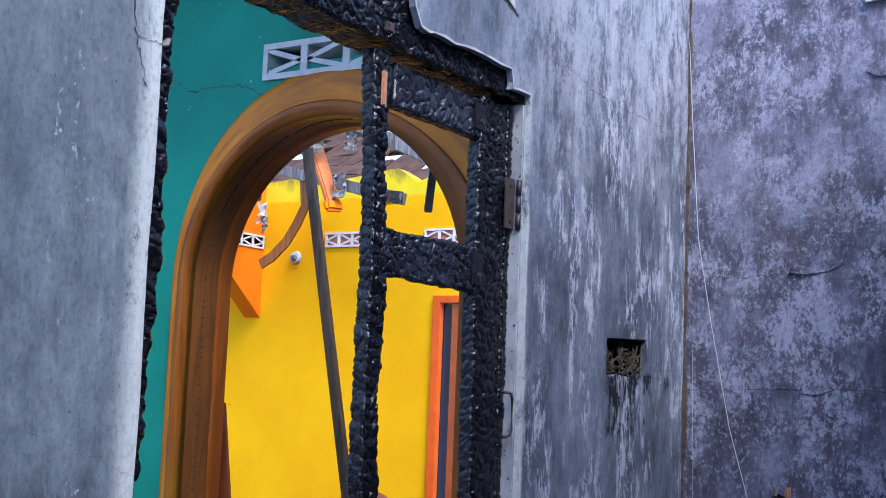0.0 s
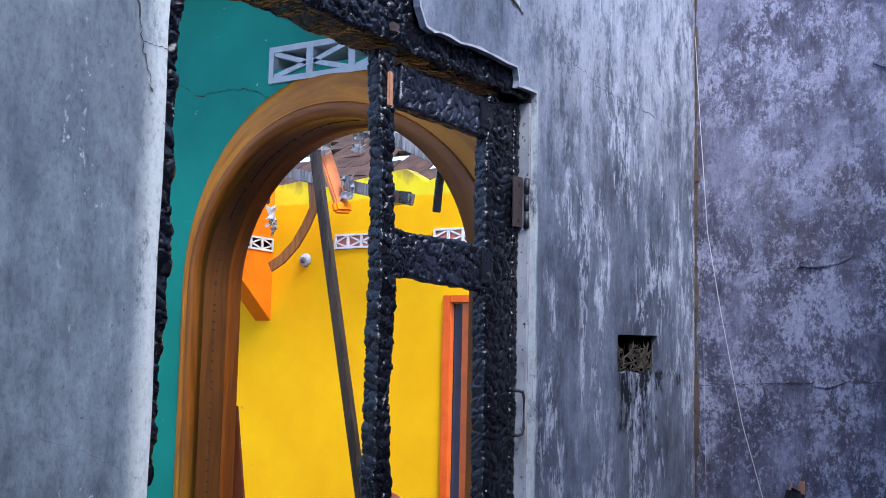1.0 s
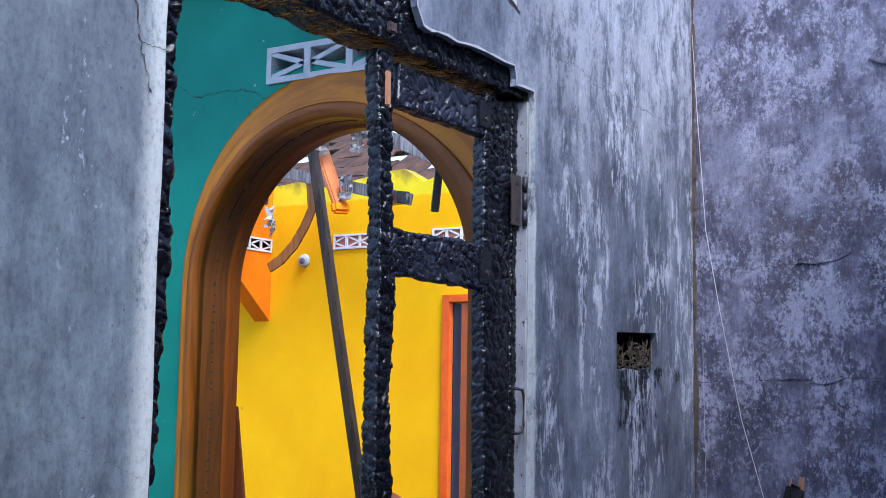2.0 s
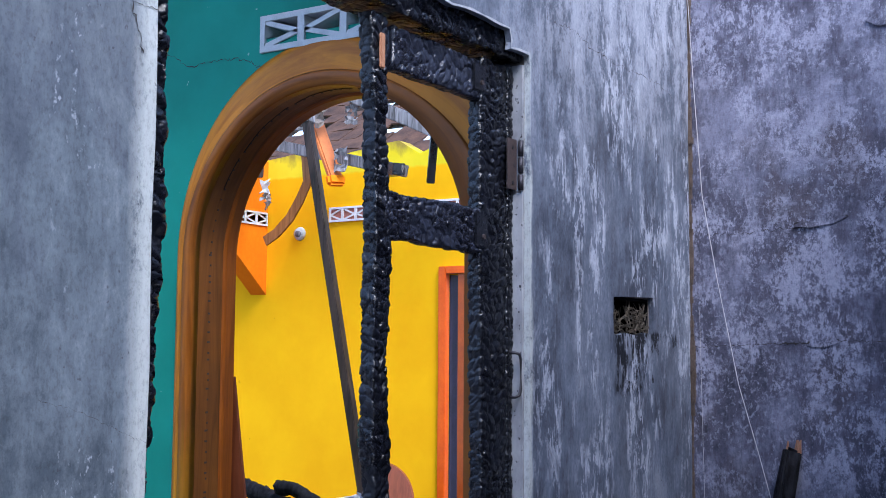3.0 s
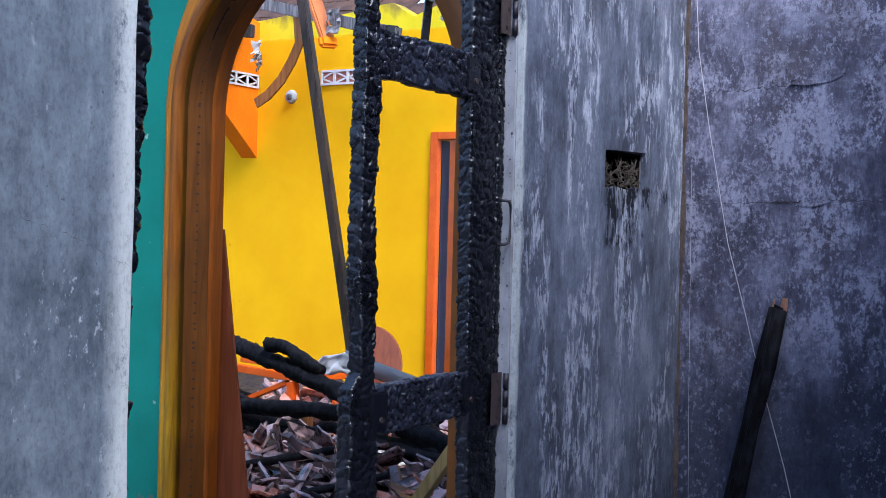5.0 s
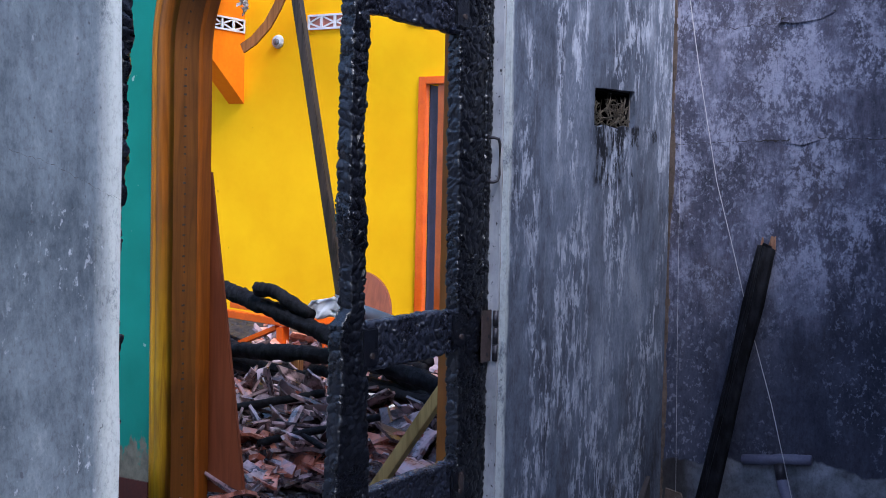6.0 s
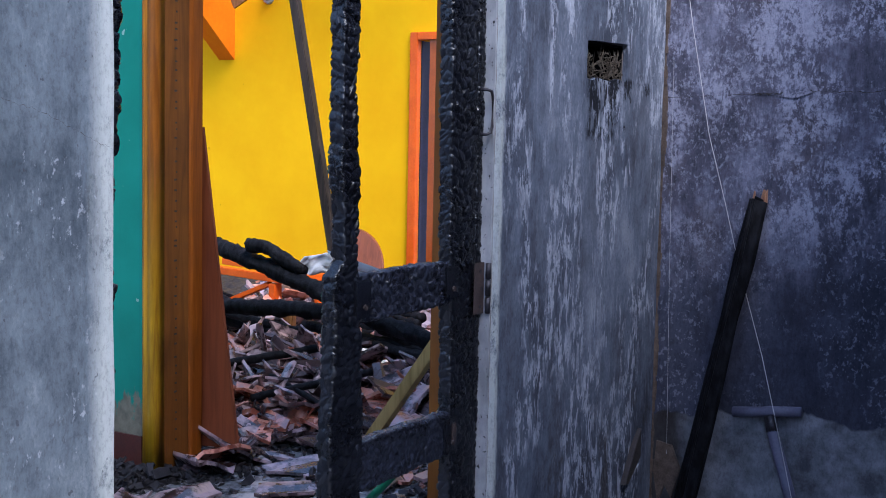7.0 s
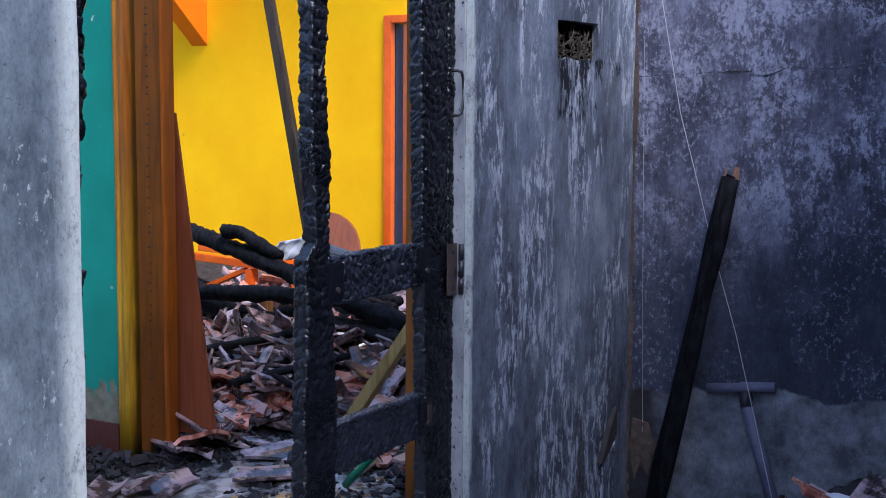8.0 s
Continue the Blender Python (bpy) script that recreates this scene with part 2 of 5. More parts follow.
def varnished(name, dark, light, rough=0.4, soot=0.0, grain=(22, 22, 1.6), kind="Object"):
    m, t, b = shader(name, rough, spec=0.3)
    g = noise_of(t, 1.0, grain, 7, 0.62, 1.2, kind)
    big = noise_of(t, 3.0)
    col = ramp(t, g, [(0.36, dark), (0.6, light)])
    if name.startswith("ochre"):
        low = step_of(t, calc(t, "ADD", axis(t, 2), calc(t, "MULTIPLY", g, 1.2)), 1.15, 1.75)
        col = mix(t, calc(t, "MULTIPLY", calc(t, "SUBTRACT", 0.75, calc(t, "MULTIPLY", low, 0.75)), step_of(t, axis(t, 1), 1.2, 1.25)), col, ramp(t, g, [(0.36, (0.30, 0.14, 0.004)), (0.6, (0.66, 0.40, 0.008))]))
    if soot:
        col = mix(t, calc(t, "MULTIPLY", step_of(t, big, 0.35, 0.65), soot), col, (0.03, 0.018, 0.01))
    t.links.new(col, b.inputs["Base Color"])
    t.links.new(ramp(t, big, [(0.3, grey(rough - 0.12)), (0.7, grey(rough + 0.15))]), b.inputs["Roughness"])
    relief(t, b, g, 0.2, 0.003)
    return m


def dull_char():
    m, t, b = shader("dull_charred_timber", 0.7, spec=0.12)
    n = noise_of(t, 40.0, (1, 1, 0.4), 6)
    t.links.new(ramp(t, n, [(0.4, (0.003, 0.003, 0.004)), (0.65, (0.016, 0.016, 0.02))]), b.inputs["Base Color"])
    relief(t, b, noise_of(t, 70.0), 0.7, 0.006)
    return m


def wet_cement():
    m, t, b = shader("wet_cement_floor", 0.3, spec=0.9)
    big = noise_of(t, 2.6, (1, 1, 1), 5)
    mid = noise_of(t, 13.0, (1, 1, 1), 8, 0.7)
    fine = noise_of(t, 90.0, (1, 1, 1), 4)
    col = ramp(t, mid, [(0.42, (0.05, 0.047, 0.048)), (0.56, (0.46, 0.45, 0.46))])
    puddle = step_of(t, big, 0.45, 0.50)
    col = mix(t, calc(t, "MULTIPLY", puddle, 0.5), col, (0.035, 0.034, 0.036))
    mud = step_of(t, noise_of(t, 5.0), 0.62, 0.68)
    col = mix(t, calc(t, "MULTIPLY", mud, 0.7), col, (0.20, 0.13, 0.02))
    t.links.new(col, b.inputs["Base Color"])
    t.links.new(ramp(t, puddle, [(0, grey(0.32)), (1, grey(0.07))]), b.inputs["Roughness"])
    relief(t, b, calc(t, "MULTIPLY", calc(t, "ADD", mid, fine), calc(t, "SUBTRACT", 1.0, puddle)), 0.4, 0.006)
    return m


def pitted_plaster():
    """Pale bare plaster with black pits."""
    m, t, b = shader("bare_plaster", 0.9, spec=0.2)
    n = noise_of(t, 14.0, (1, 1, 0.5), 6)
    col = ramp(t, n, [(0.35, (0.22, 0.23, 0.26)), (0.65, (0.44, 0.455, 0.49))])
    pit = step_of(t, noise_of(t, 75.0, (1, 1, 0.7), 3), 0.63, 0.67)
    col = mix(t, calc(t, "MULTIPLY", pit, 0.9), col, (0.02, 0.02, 0.026))
    t.links.new(col, b.inputs["Base Color"])
    relief(t, b, calc(t, "SUBTRACT", n, pit), 0.5, 0.004)
    return m


def burnt_tile():
    """Clay roof tile: terracotta, smoke-blackened by piece, wet."""
    m, t, b = shader("clay_tile", 0.3, spec=0.8)
    o = t.nodes.new("ShaderNodeObjectInfo")
    isl = t.nodes.new("ShaderNodeNewGeometry")
    pick = calc(t, "FRACT", calc(t, "ADD", o.outputs["Random"], isl.outputs["Random Per Island"]), 0.0)
    n = noise_of(t, 11.0, (1, 1, 1), 6)
    fine = noise_of(t, 60.0, (1, 1, 1), 5)
    clay = ramp(t, n, [(0.38, (0.28, 0.075, 0.045)), (0.60, (0.74, 0.30, 0.20))])
    sooty = ramp(t, n, [(0.36, (0.015, 0.012, 0.015)), (0.48, (0.085, 0.055, 0.060)), (0.60, (0.46, 0.32, 0.33))])
    lim = calc(t, "ADD", pick, calc(t, "ADD", calc(t, "MULTIPLY", n, 0.6), calc(t, "MULTIPLY", fine, 0.2)))
    col = mix(t, step_of(t, lim, 0.56, 0.72), clay, sooty)
    t.links.new(col, b.inputs["Base Color"])
    t.links.new(ramp(t, n, [(0.35, grey(0.16)), (0.65, grey(0.4))]), b.inputs["Roughness"])
    relief(t, b, fine, 0.3, 0.003)
    return m


WALL, END, GREEN, YELLOW, CHAR = sooted_door_wall(), sooted_end_wall(), green_paint(), yellow_paint(), char()
# lighter, bluer char for the rails: their bluish sheen is put into the colour
SHEEN_CHAR = char("sheen_char", 3.6)
CEMENT, TILE, DULL = wet_cement(), burnt_tile(), dull_char()
ORANGE = plain("orange_wall_paint", (0.80, 0.17, 0.002), (0.88, 0.25, 0.004), 3, 0.7, spec=0.1)
ORANGE_GLOSS = plain("orange_gloss_paint", (0.58, 0.075, 0.003), (0.78, 0.13, 0.005), 8, 0.4, spec=0.3)
RED = plain("red_oxide_paint", (0.035, 0.010, 0.008), (0.10, 0.022, 0.014), 10, 0.6)
BRICK = plain("rough_masonry", (0.10, 0.085, 0.075), (0.24, 0.20, 0.17), 12, 0.9, bump=0.6)
MORTAR = plain("sooty_mortar", (0.025, 0.016, 0.012), (0.21, 0.15, 0.115), 32, 0.9, bump=0.8)
PLASTER = pitted_plaster()
CHALK = plain("chalky_plaster_edge", (0.22, 0.235, 0.28), (0.56, 0.59, 0.64), 30, 0.9, bump=0.5)
# dark tone, keeps bounce and reflections from the unseen walls low
DARK_PLASTER = plain("dark_plaster", (0.035, 0.036, 0.045), (0.13, 0.13, 0.16), 3, 0.85)
DUSTY = plain("dusty_cement_block", (0.40, 0.43, 0.44), (0.60, 0.62, 0.63), 20, 0.8)
PALE = plain("pale_closing_plaster", (0.20, 0.21, 0.25), (0.34, 0.35, 0.40), 3, 0.85)
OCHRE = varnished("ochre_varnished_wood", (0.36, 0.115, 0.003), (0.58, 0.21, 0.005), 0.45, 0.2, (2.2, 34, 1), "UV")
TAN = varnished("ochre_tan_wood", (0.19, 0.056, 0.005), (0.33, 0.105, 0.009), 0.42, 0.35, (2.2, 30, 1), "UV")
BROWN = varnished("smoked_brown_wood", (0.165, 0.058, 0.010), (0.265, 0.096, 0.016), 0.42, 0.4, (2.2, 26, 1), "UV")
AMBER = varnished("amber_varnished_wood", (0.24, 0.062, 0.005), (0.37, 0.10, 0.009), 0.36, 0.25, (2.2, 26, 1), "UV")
HONEY = varnished("honey_brown_wood", (0.14, 0.055, 0.018), (0.27, 0.12, 0.04), 0.5)
PANEL = varnished("red_brown_board", (0.17, 0.045, 0.018), (0.25, 0.07, 0.028), 0.35)
TIMBER = varnished("raw_timber", (0.26, 0.17, 0.05), (0.46, 0.32, 0.11), 0.6)
GREYWOOD = varnished("weathered_grey_wood", (0.06, 0.058, 0.06), (0.24, 0.235, 0.25), 0.7)
DARKWOOD = varnished("smoked_dark_wood", (0.010, 0.008, 0.007), (0.045, 0.032, 0.027), 0.6)
SPLIT = plain("split_raw_wood", (0.30, 0.12, 0.06), (0.50, 0.26, 0.15), 30, 0.7)
WHITE = plain("white_lattice_paint", (0.55, 0.55, 0.55), (0.78, 0.78, 0.78), 20, 0.6)
PINK = plain("brick_dust_red", (0.32, 0.10, 0.07), (0.50, 0.20, 0.15), 20, 0.8)
STEEL = plain("scorched_steel", (0.02, 0.02, 0.026), (0.075, 0.07, 0.085), 40, 0.5, metal=0.6)
RUST = plain("rusted_steel", (0.03, 0.024, 0.026), (0.11, 0.078, 0.075), 50, 0.65, metal=0.3)
PIPE = plain("lilac_grey_plastic", (0.07, 0.07, 0.11), (0.16, 0.16, 0.235), 15, 0.5)
HOSE = plain("green_plastic", (0.006, 0.14, 0.06), (0.012, 0.24, 0.10), 15, 0.35)
STRAW = plain("dry_straw", (0.012, 0.010, 0.010), (0.14, 0.112, 0.08), 40, 0.8)
STRING = plain("pale_string", (0.42, 0.41, 0.42), (0.65, 0.63, 0.62), 60, 0.8)
PAPER = plain("white_sheet", (0.62, 0.63, 0.68), (0.8, 0.8, 0.84), 5, 0.7)
ROOFTILE = plain("sooted_roof_tile", (0.012, 0.008, 0.007), (0.14, 0.075, 0.05), 6, 0.8, spec=0.2)
LILAC = plain("lilac_wall_paint", (0.010, 0.008, 0.02), (0.045, 0.036, 0.075), 7, 0.7)
RUSSET = plain("russet_gloss_paint", (0.22, 0.04, 0.004), (0.42, 0.085, 0.006), 8, 0.4)
# near black, only for the plates inside the socket hole
HOLE_BLACK = plain("hole_black", (0.002, 0.002, 0.003), (0.012, 0.011, 0.012), 30, 0.95, spec=0.1)
CRACK = plain("crack_shadow_gap", (0.02, 0.018, 0.02), (0.06, 0.05, 0.05), 30, 0.95)
EARTH = plain("trodden_earth", (0.10, 0.07, 0.045), (0.22, 0.16, 0.10), 1.5, 0.95)
GRIT = plain("ash_and_grit", (0.006, 0.006, 0.008), (0.05, 0.045, 0.05), 25, 0.65, spec=0.2)
BLACKTILE = plain("blackened_clay_tile", (0.016, 0.011, 0.013), (0.17, 0.105, 0.105), 9, 0.28, vary=0.5)


# ---- building helpers ----
from mathutils.geometry import tessellate_polygon as tess


def mesh_of(name, bm, material, smooth=False):
    me = bpy.data.meshes.new(name)
    bm.normal_update()
    bm.to_mesh(me)
    bm.free()
    me.materials.append(material)
    for p in me.polygons:
        p.use_smooth = smooth
    return me


def part(name, bm, material, parent=None, label="", smooth=False):
    ob = new(name, mesh_of(name, bm, material, smooth))
    ob.parent = parent
    return tagged(ob, label)


def base(name, label, category, group="", kind="", at=(0, 0, 0)):
    ob = tagged(new(name), label, category, group, kind)
    ob.location = at
    return ob


def box(bm, x0, x1, y0, y1, z0, z1, bevel=0.0, m=None):
    r = bmesh.ops.create_cube(bm, size=1.0)
    vs = r["verts"]
    for v in vs:
        v.co = Vector((x0 + (v.co.x + 0.5) * (x1 - x0), y0 + (v.co.y + 0.5) * (y1 - y0), z0 + (v.co.z + 0.5) * (z1 - z0)))
    if m is not None:
        bmesh.ops.transform(bm, matrix=m, verts=vs)
    if bevel:
        es = list({e for v in vs for e in v.link_edges})
        bmesh.ops.bevel(bm, geom=es, offset=bevel, segments=2, affect="EDGES")
    return bm


def a_box(*a, **k):
    return box(bmesh.new(), *a, **k)


def slab(loops, place, d0, d1):
    """A plate between two depths from an outline and its holes; place(u, v, d) gives the point."""
    from_2d = [[Vector((u, v, 0)) for u, v in lp] for lp in loops]
    tris = tess(from_2d)
    flat = [p for lp in from_2d for p in lp]
    bm = bmesh.new()
    va = [bm.verts.new(place(p.x, p.y, d0)) for p in flat]
    vb = [bm.verts.new(place(p.x, p.y, d1)) for p in flat]
    for a, b, c in tris:
        bm.faces.new((va[a], va[b], va[c]))
        bm.faces.new((vb[c], vb[b], vb[a]))
    i = 0
    for lp in loops:
        n = len(lp)
        for k in range(n):
            j = (k + 1) % n
            bm.faces.new((va[i + k], va[i + j], vb[i + j], vb[i + k]))
        i += n
    bmesh.ops.recalc_face_normals(bm, faces=bm.faces)
    return bm


def tube(bm, pts, r, sides=8, r_end=None):
    """A round bar along points."""
    pts = [Vector(p) for p in pts]
    rings = []
    for i, p in enumerate(pts):
        d = (pts[min(i + 1, len(pts) - 1)] - pts[max(i - 1, 0)]).normalized()
        q = d.to_track_quat("Z", "Y")
        rr = r if r_end is None else r + (r_end - r) * i / (len(pts) - 1)
        rings.append([bm.verts.new(p + q @ Vector((rr * math.cos(a), rr * math.sin(a), 0))) for a in (2 * math.pi * k / sides for k in range(sides))])
    for a, b in zip(rings, rings[1:]):
        for k in range(sides):
            bm.faces.new((a[k], a[(k + 1) % sides], b[(k + 1) % sides], b[k]))
    bm.faces.new(list(reversed(rings[0])))
    bm.faces.new(rings[-1])
    return bm


def beam(bm, p, q, w, h, bevel=0.004, roll=0.0):
    """A squared timber from p to q."""
    p, q = Vector(p), Vector(q)
    m = Matrix.Translation((p + q) / 2) @ (q - p).to_track_quat("Z", "Y").to_matrix().to_4x4() @ pose(0, 0, 0, 0, 0, roll)
    return box(bm, -w / 2, w / 2, -h / 2, h / 2, -(q - p).length / 2, (q - p).length / 2, bevel, m)


def ribbon(path, widths, place, proud):
    """A thin raised strip along a wandering line on a wall."""
    bm = bmesh.new()
    L, R = [], []
    n = len(path)
    for i, ((u, v), w) in enumerate(zip(path, widths)):
        a, b = path[max(i - 1, 0)], path[min(i + 1, n - 1)]
        d = Vector((b[0] - a[0], b[1] - a[1])).normalized()
        L.append(bm.verts.new(place(u - d.y * w / 2, v + d.x * w / 2, proud)))
        R.append(bm.verts.new(place(u + d.y * w / 2, v - d.x * w / 2, proud)))
    for i in range(n - 1):
        bm.faces.new((L[i], L[i + 1], R[i + 1], R[i]))
    bmesh.ops.recalc_face_normals(bm, faces=bm.faces)
    return bm


def wander(a, b, n, amp, seed):
    rng = random.Random(seed)
    out = []
    for i in range(n + 1):
        f = i / n
        k = 0 if i in (0, n) else 1
        out.append((a[0] + (b[0] - a[0]) * f + k * rng.uniform(-amp, amp), a[1] + (b[1] - a[1]) * f + k * rng.uniform(-amp, amp)))
    return out


def voronoi(u, v, seed):
    """Distances to the nearest two of a jittered lattice of points, and a number for the nearest."""
    rng = np.random.RandomState(seed)
    tab = rng.rand(64, 64, 3)
    tab[..., :2] = 0.14 + 0.72 * tab[..., :2]
    iu, iv = np.floor(u).astype(int), np.floor(v).astype(int)
    f1, f2, who, lean = np.full(u.shape, 9.0), np.full(u.shape, 9.0), np.zeros(u.shape), np.zeros(u.shape)
    for du in (-1, 0, 1):
        for dv in (-1, 0, 1):
            c = tab[(iu + du) % 64, (iv + dv) % 64]
            d = np.hypot(iu + du + c[..., 0] - u, iv + dv + c[..., 1] - v)
            nearer = d < f1
            f2 = np.where(nearer, f1, np.minimum(f2, d))
            who = np.where(nearer, c[..., 2], who)
            lean = np.where(nearer, np.cos(c[..., 2] * 97) * (iu + du + c[..., 0] - u) + np.sin(c[..., 2] * 97) * (iv + dv + c[..., 1] - v), lean)
            f1 = np.where(nearer, d, f1)
    return f1, f2, who, lean


def charred_bar(along, a0, a1, lo, hi, y0, y1, cell=(0.021, 0.015), amp=0.008, step=0.0029, seed=1, wave=0.006):
    """A timber burnt to alligator char: a closed skin whose blocks bulge between deep cracks.
    It runs along x or z; lo(s) and hi(s) bound its face, y0 and y1 its depth."""
    ns = max(4, int((a1 - a0) / step))
    s = np.linspace(a0, a1, ns + 1)
    wid = float(np.mean(hi(s) - lo(s)))
    dep = y1 - y0
    c = min(0.007, wid * 0.3, dep * 0.4)
    nf, nd = max(6, int(wid / step)), max(3, int(dep / step))
    rim = []  # (fraction across, depth fraction, normal across, normal depth)
    rim += [(f, 0.0, 0.0, -1.0) for f in np.linspace(0, 1, nf)]
    rim += [(1.0, f, 1.0, 0.0) for f in np.linspace(c / dep, 1, nd + 2)[1:-1]]
    rim += [(f, 1.0, 0.0, 1.0) for f in np.linspace(1, 0, 5)]
    rim += [(0.0, f, -1.0, 0.0) for f in np.linspace(1, c / dep, nd + 2)[1:-1]]
    rim = np.array(rim)
    k = len(rim)
    S = np.repeat(s[:, None], k, 1)
    lo_, hi_ = lo(s)[:, None], hi(s)[:, None]
    T = lo_ + (hi_ - lo_) * rim[None, :, 0]
    Y = y0 + dep * np.repeat(rim[None, :, 1], ns + 1, 0)
    # the front arrises are burnt round
    front = rim[None, :, 3] < 0
    near_t = np.minimum(T - lo_, hi_ - T)
    rs = np.random.RandomState(seed + 7)
    ph = rs.rand(8) * 6.28
    cs = c * (0.55 + 0.25 * np.sin(S * 53 + ph[3]) + 0.2 * np.sin(S * 131 + ph[6] + 40 * rim[None, :, 0]))
    cs = np.maximum(cs, 0.12 * c)
    lean_t = np.where(front, np.clip((cs - near_t) / cs, 0, 1), 0.0)
    Y = np.where(front, Y + cs * (1 - np.sqrt(np.maximum(0.0, 1 - lean_t ** 2))), Y)
    NT = np.where(front, lean_t * np.sign(rim[None, :, 0] - 0.5), np.repeat(rim[None, :, 2], ns + 1, 0))
    NY = np.where(front, -np.sqrt(np.maximum(0.0, 1 - lean_t ** 2)), np.repeat(rim[None, :, 3], ns + 1, 0))
    peri = T + (Y - y0) * np.where(rim[None, :, 0] > 0.5, 1, -1)
    wob = sum(np.sin(S * f + ph[i]) * g for i, (f, g) in enumerate(((9, 1.0), (23, 0.7), (51, 0.5), (97, 0.35))))
    wob2 = sum(np.sin(S * f + peri * f * 0.7 + ph[4 + i]) * g for i, (f, g) in enumerate(((17, 1.0), (43, 0.7), (88, 0.5))))
    wu, wv = peri + 0.3 * cell[0] * np.sin(S * 70 + ph[0]), S + 0.35 * cell[1] * np.sin(peri * 60 + ph[1])
    F1, F2, who, lean = voronoi(wu / cell[0], wv / cell[1], seed)
    G1, G2, who2, lean2 = voronoi(wu / cell[0] * 2.1 + 5.3, wv / cell[1] * 2.1 + 1.7, seed + 50)
    # pillows between deep cracks, each tipped its own way and crazed again
    gap = np.clip((F2 - F1) / 0.17, 0, 1)
    pillow = gap * (2 - gap)
    craze = np.clip((G2 - G1) / 0.2, 0, 1)
    h = amp * (pillow * (0.6 + 0.4 * who) * (1 - 0.6 * F1 ** 2) - 0.6 + 0.50 * lean * pillow + 0.15 * (craze - 1) * pillow + 0.14 * lean2)
    h = h * (1.0 - 0.5 * NT ** 2) + wave * 0.35 * wob2
    T = T + NT * h + wave * 0.5 * wob * (2 * rim[None, :, 0] - 1)
    Y = Y + NY * h
    P = np.stack((S, Y, T) if along == "x" else (T, Y, S), -1).reshape(-1, 3)
    idx = np.arange((ns + 1) * k).reshape(ns + 1, k)
    a, b = idx[:-1], idx[1:]
    quads = np.stack((a, np.roll(a, -1, 1), np.roll(b, -1, 1), b), -1).reshape(-1, 4)
    faces = quads.tolist() + [list(map(int, idx[0]))] + [list(map(int, idx[-1]))]
    me = bpy.data.meshes.new("char")
    me.from_pydata(P.tolist(), [], faces)
    bm = bmesh.new()
    bm.from_mesh(me)
    bpy.data.meshes.remove(me)
    bmesh.ops.recalc_face_normals(bm, faces=bm.faces)
    return bm


def flat(v):
    return lambda s: np.full(np.shape(s), float(v))


def line(a, va, b, vb):
    return lambda s: va + (np.clip(s, min(a, b), max(a, b)) - a) * (vb - va) / (b - a)


on_door_wall = lambda u, v, d: Vector((u, d, v))
on_end_wall = lambda u, v, d: Vector((3.245 - d, u, v))
on_x = lambda u, v, d: Vector((d, u, v))

# ---- setting ----
TOP = 3.1
ground = part("ground", a_box(-400, 400, -400, 400, -0.6, -0.12), EARTH)
tagged(ground, "bare trodden earth round the burnt house", "ground", kind="structure")
floor = part("floor", a_box(-4.4, 12.0, -4.9, 9.2, -0.15, 0.0), CEMENT)
tagged(floor, "wet grey cement floor with puddles and ash", "floor", kind="structure")

# wall with the double door: masonry core, and a plaster skin broken away over the lintel
core = slab([[(-4.0, 0), (-4.0, TOP), (3.4, TOP), (3.4, 0), (2.17, 0), (2.17, 2.36), (0.928, 2.36), (0.928, 0)],
             [(2.66, 1.415), (2.935, 1.415), (2.935, 1.52), (2.66, 1.52)]], on_door_wall, 0.016, 0.14)
wall_north = tagged(part("wall_north", core, BRICK), "smoke-blackened plastered wall with a burnt doorway", "wall", kind="structure")
edge = [(0.928, 0.0)] + [(0.928 + random.uniform(-0.004, 0.003), z * 0.12) for z in range(1, 19)]
edge += [(0.93, 2.32), (1.625, 2.33), (1.634, 2.2), (1.642, 2.156), (1.668, 2.118), (1.70, 2.114)]
edge += [(1.72 + i * 0.043, 2.115 + i * 0.0016 + random.uniform(-0.005, 0.005)) for i in range(8)]
edge += [(2.066, 2.124), (2.076, 2.096), (2.072, 2.078), (2.11, 2.082), (2.166, 2.083)]
edge += [(2.17 + random.uniform(-0.0012, 0.0012), 2.04 - z * 0.034) for z in range(0, 60)] + [(2.17, 0.0)]
hole = [(2.657, 1.413), (2.69, 1.409), (2.73, 1.418), (2.80, 1.412), (2.87, 1.421), (2.938, 1.416), (2.941, 1.47), (2.938, 1.525), (2.85, 1.522), (2.75, 1.519), (2.657, 1.515), (2.654, 1.46)]
skin = slab([[(-4.0, 0), (-4.0, TOP), (3.245, TOP), (3.245, 0)] + edge[::-1], hole], on_door_wall, 0.0, 0.016)
part("plaster", skin, WALL, wall_north, "blue-grey limewashed plaster streaked with soot")
# return of the plaster inside the right-hand side of the opening
part("reveal", a_box(2.161, 2.1695, 0.0165, 0.13, 0, 2.06), PLASTER, wall_north, "chalky bare plaster reveal")
rim_line = edge[20:-61]
part("chalk_edge", ribbon([(u, v + 0.003) for u, v in rim_line], [0.0015 + 0.006 * abs(math.sin(i * 1.9)) for i in range(len(rim_line))], on_door_wall, -0.0015), CHALK, wall_north, "chalk-white broken plaster edge")
# near-black plates added inside the hole so that it stays dark
for hb in ((2.661, 2.667, 0.0165, 0.078, 1.416, 1.519), (2.929, 2.934, 0.0165, 0.078, 1.416, 1.519), (2.6675, 2.9285, 0.0165, 0.078, 1.5135, 1.519), (2.6675, 2.9285, 0.0165, 0.078, 1.416, 1.419)):
    part("box_side", a_box(*hb), HOLE_BLACK, wall_north)
part("box_back", a_box(2.64, 2.96, 0.078, 0.082, 1.39, 1.54), HOLE_BLACK, wall_north)

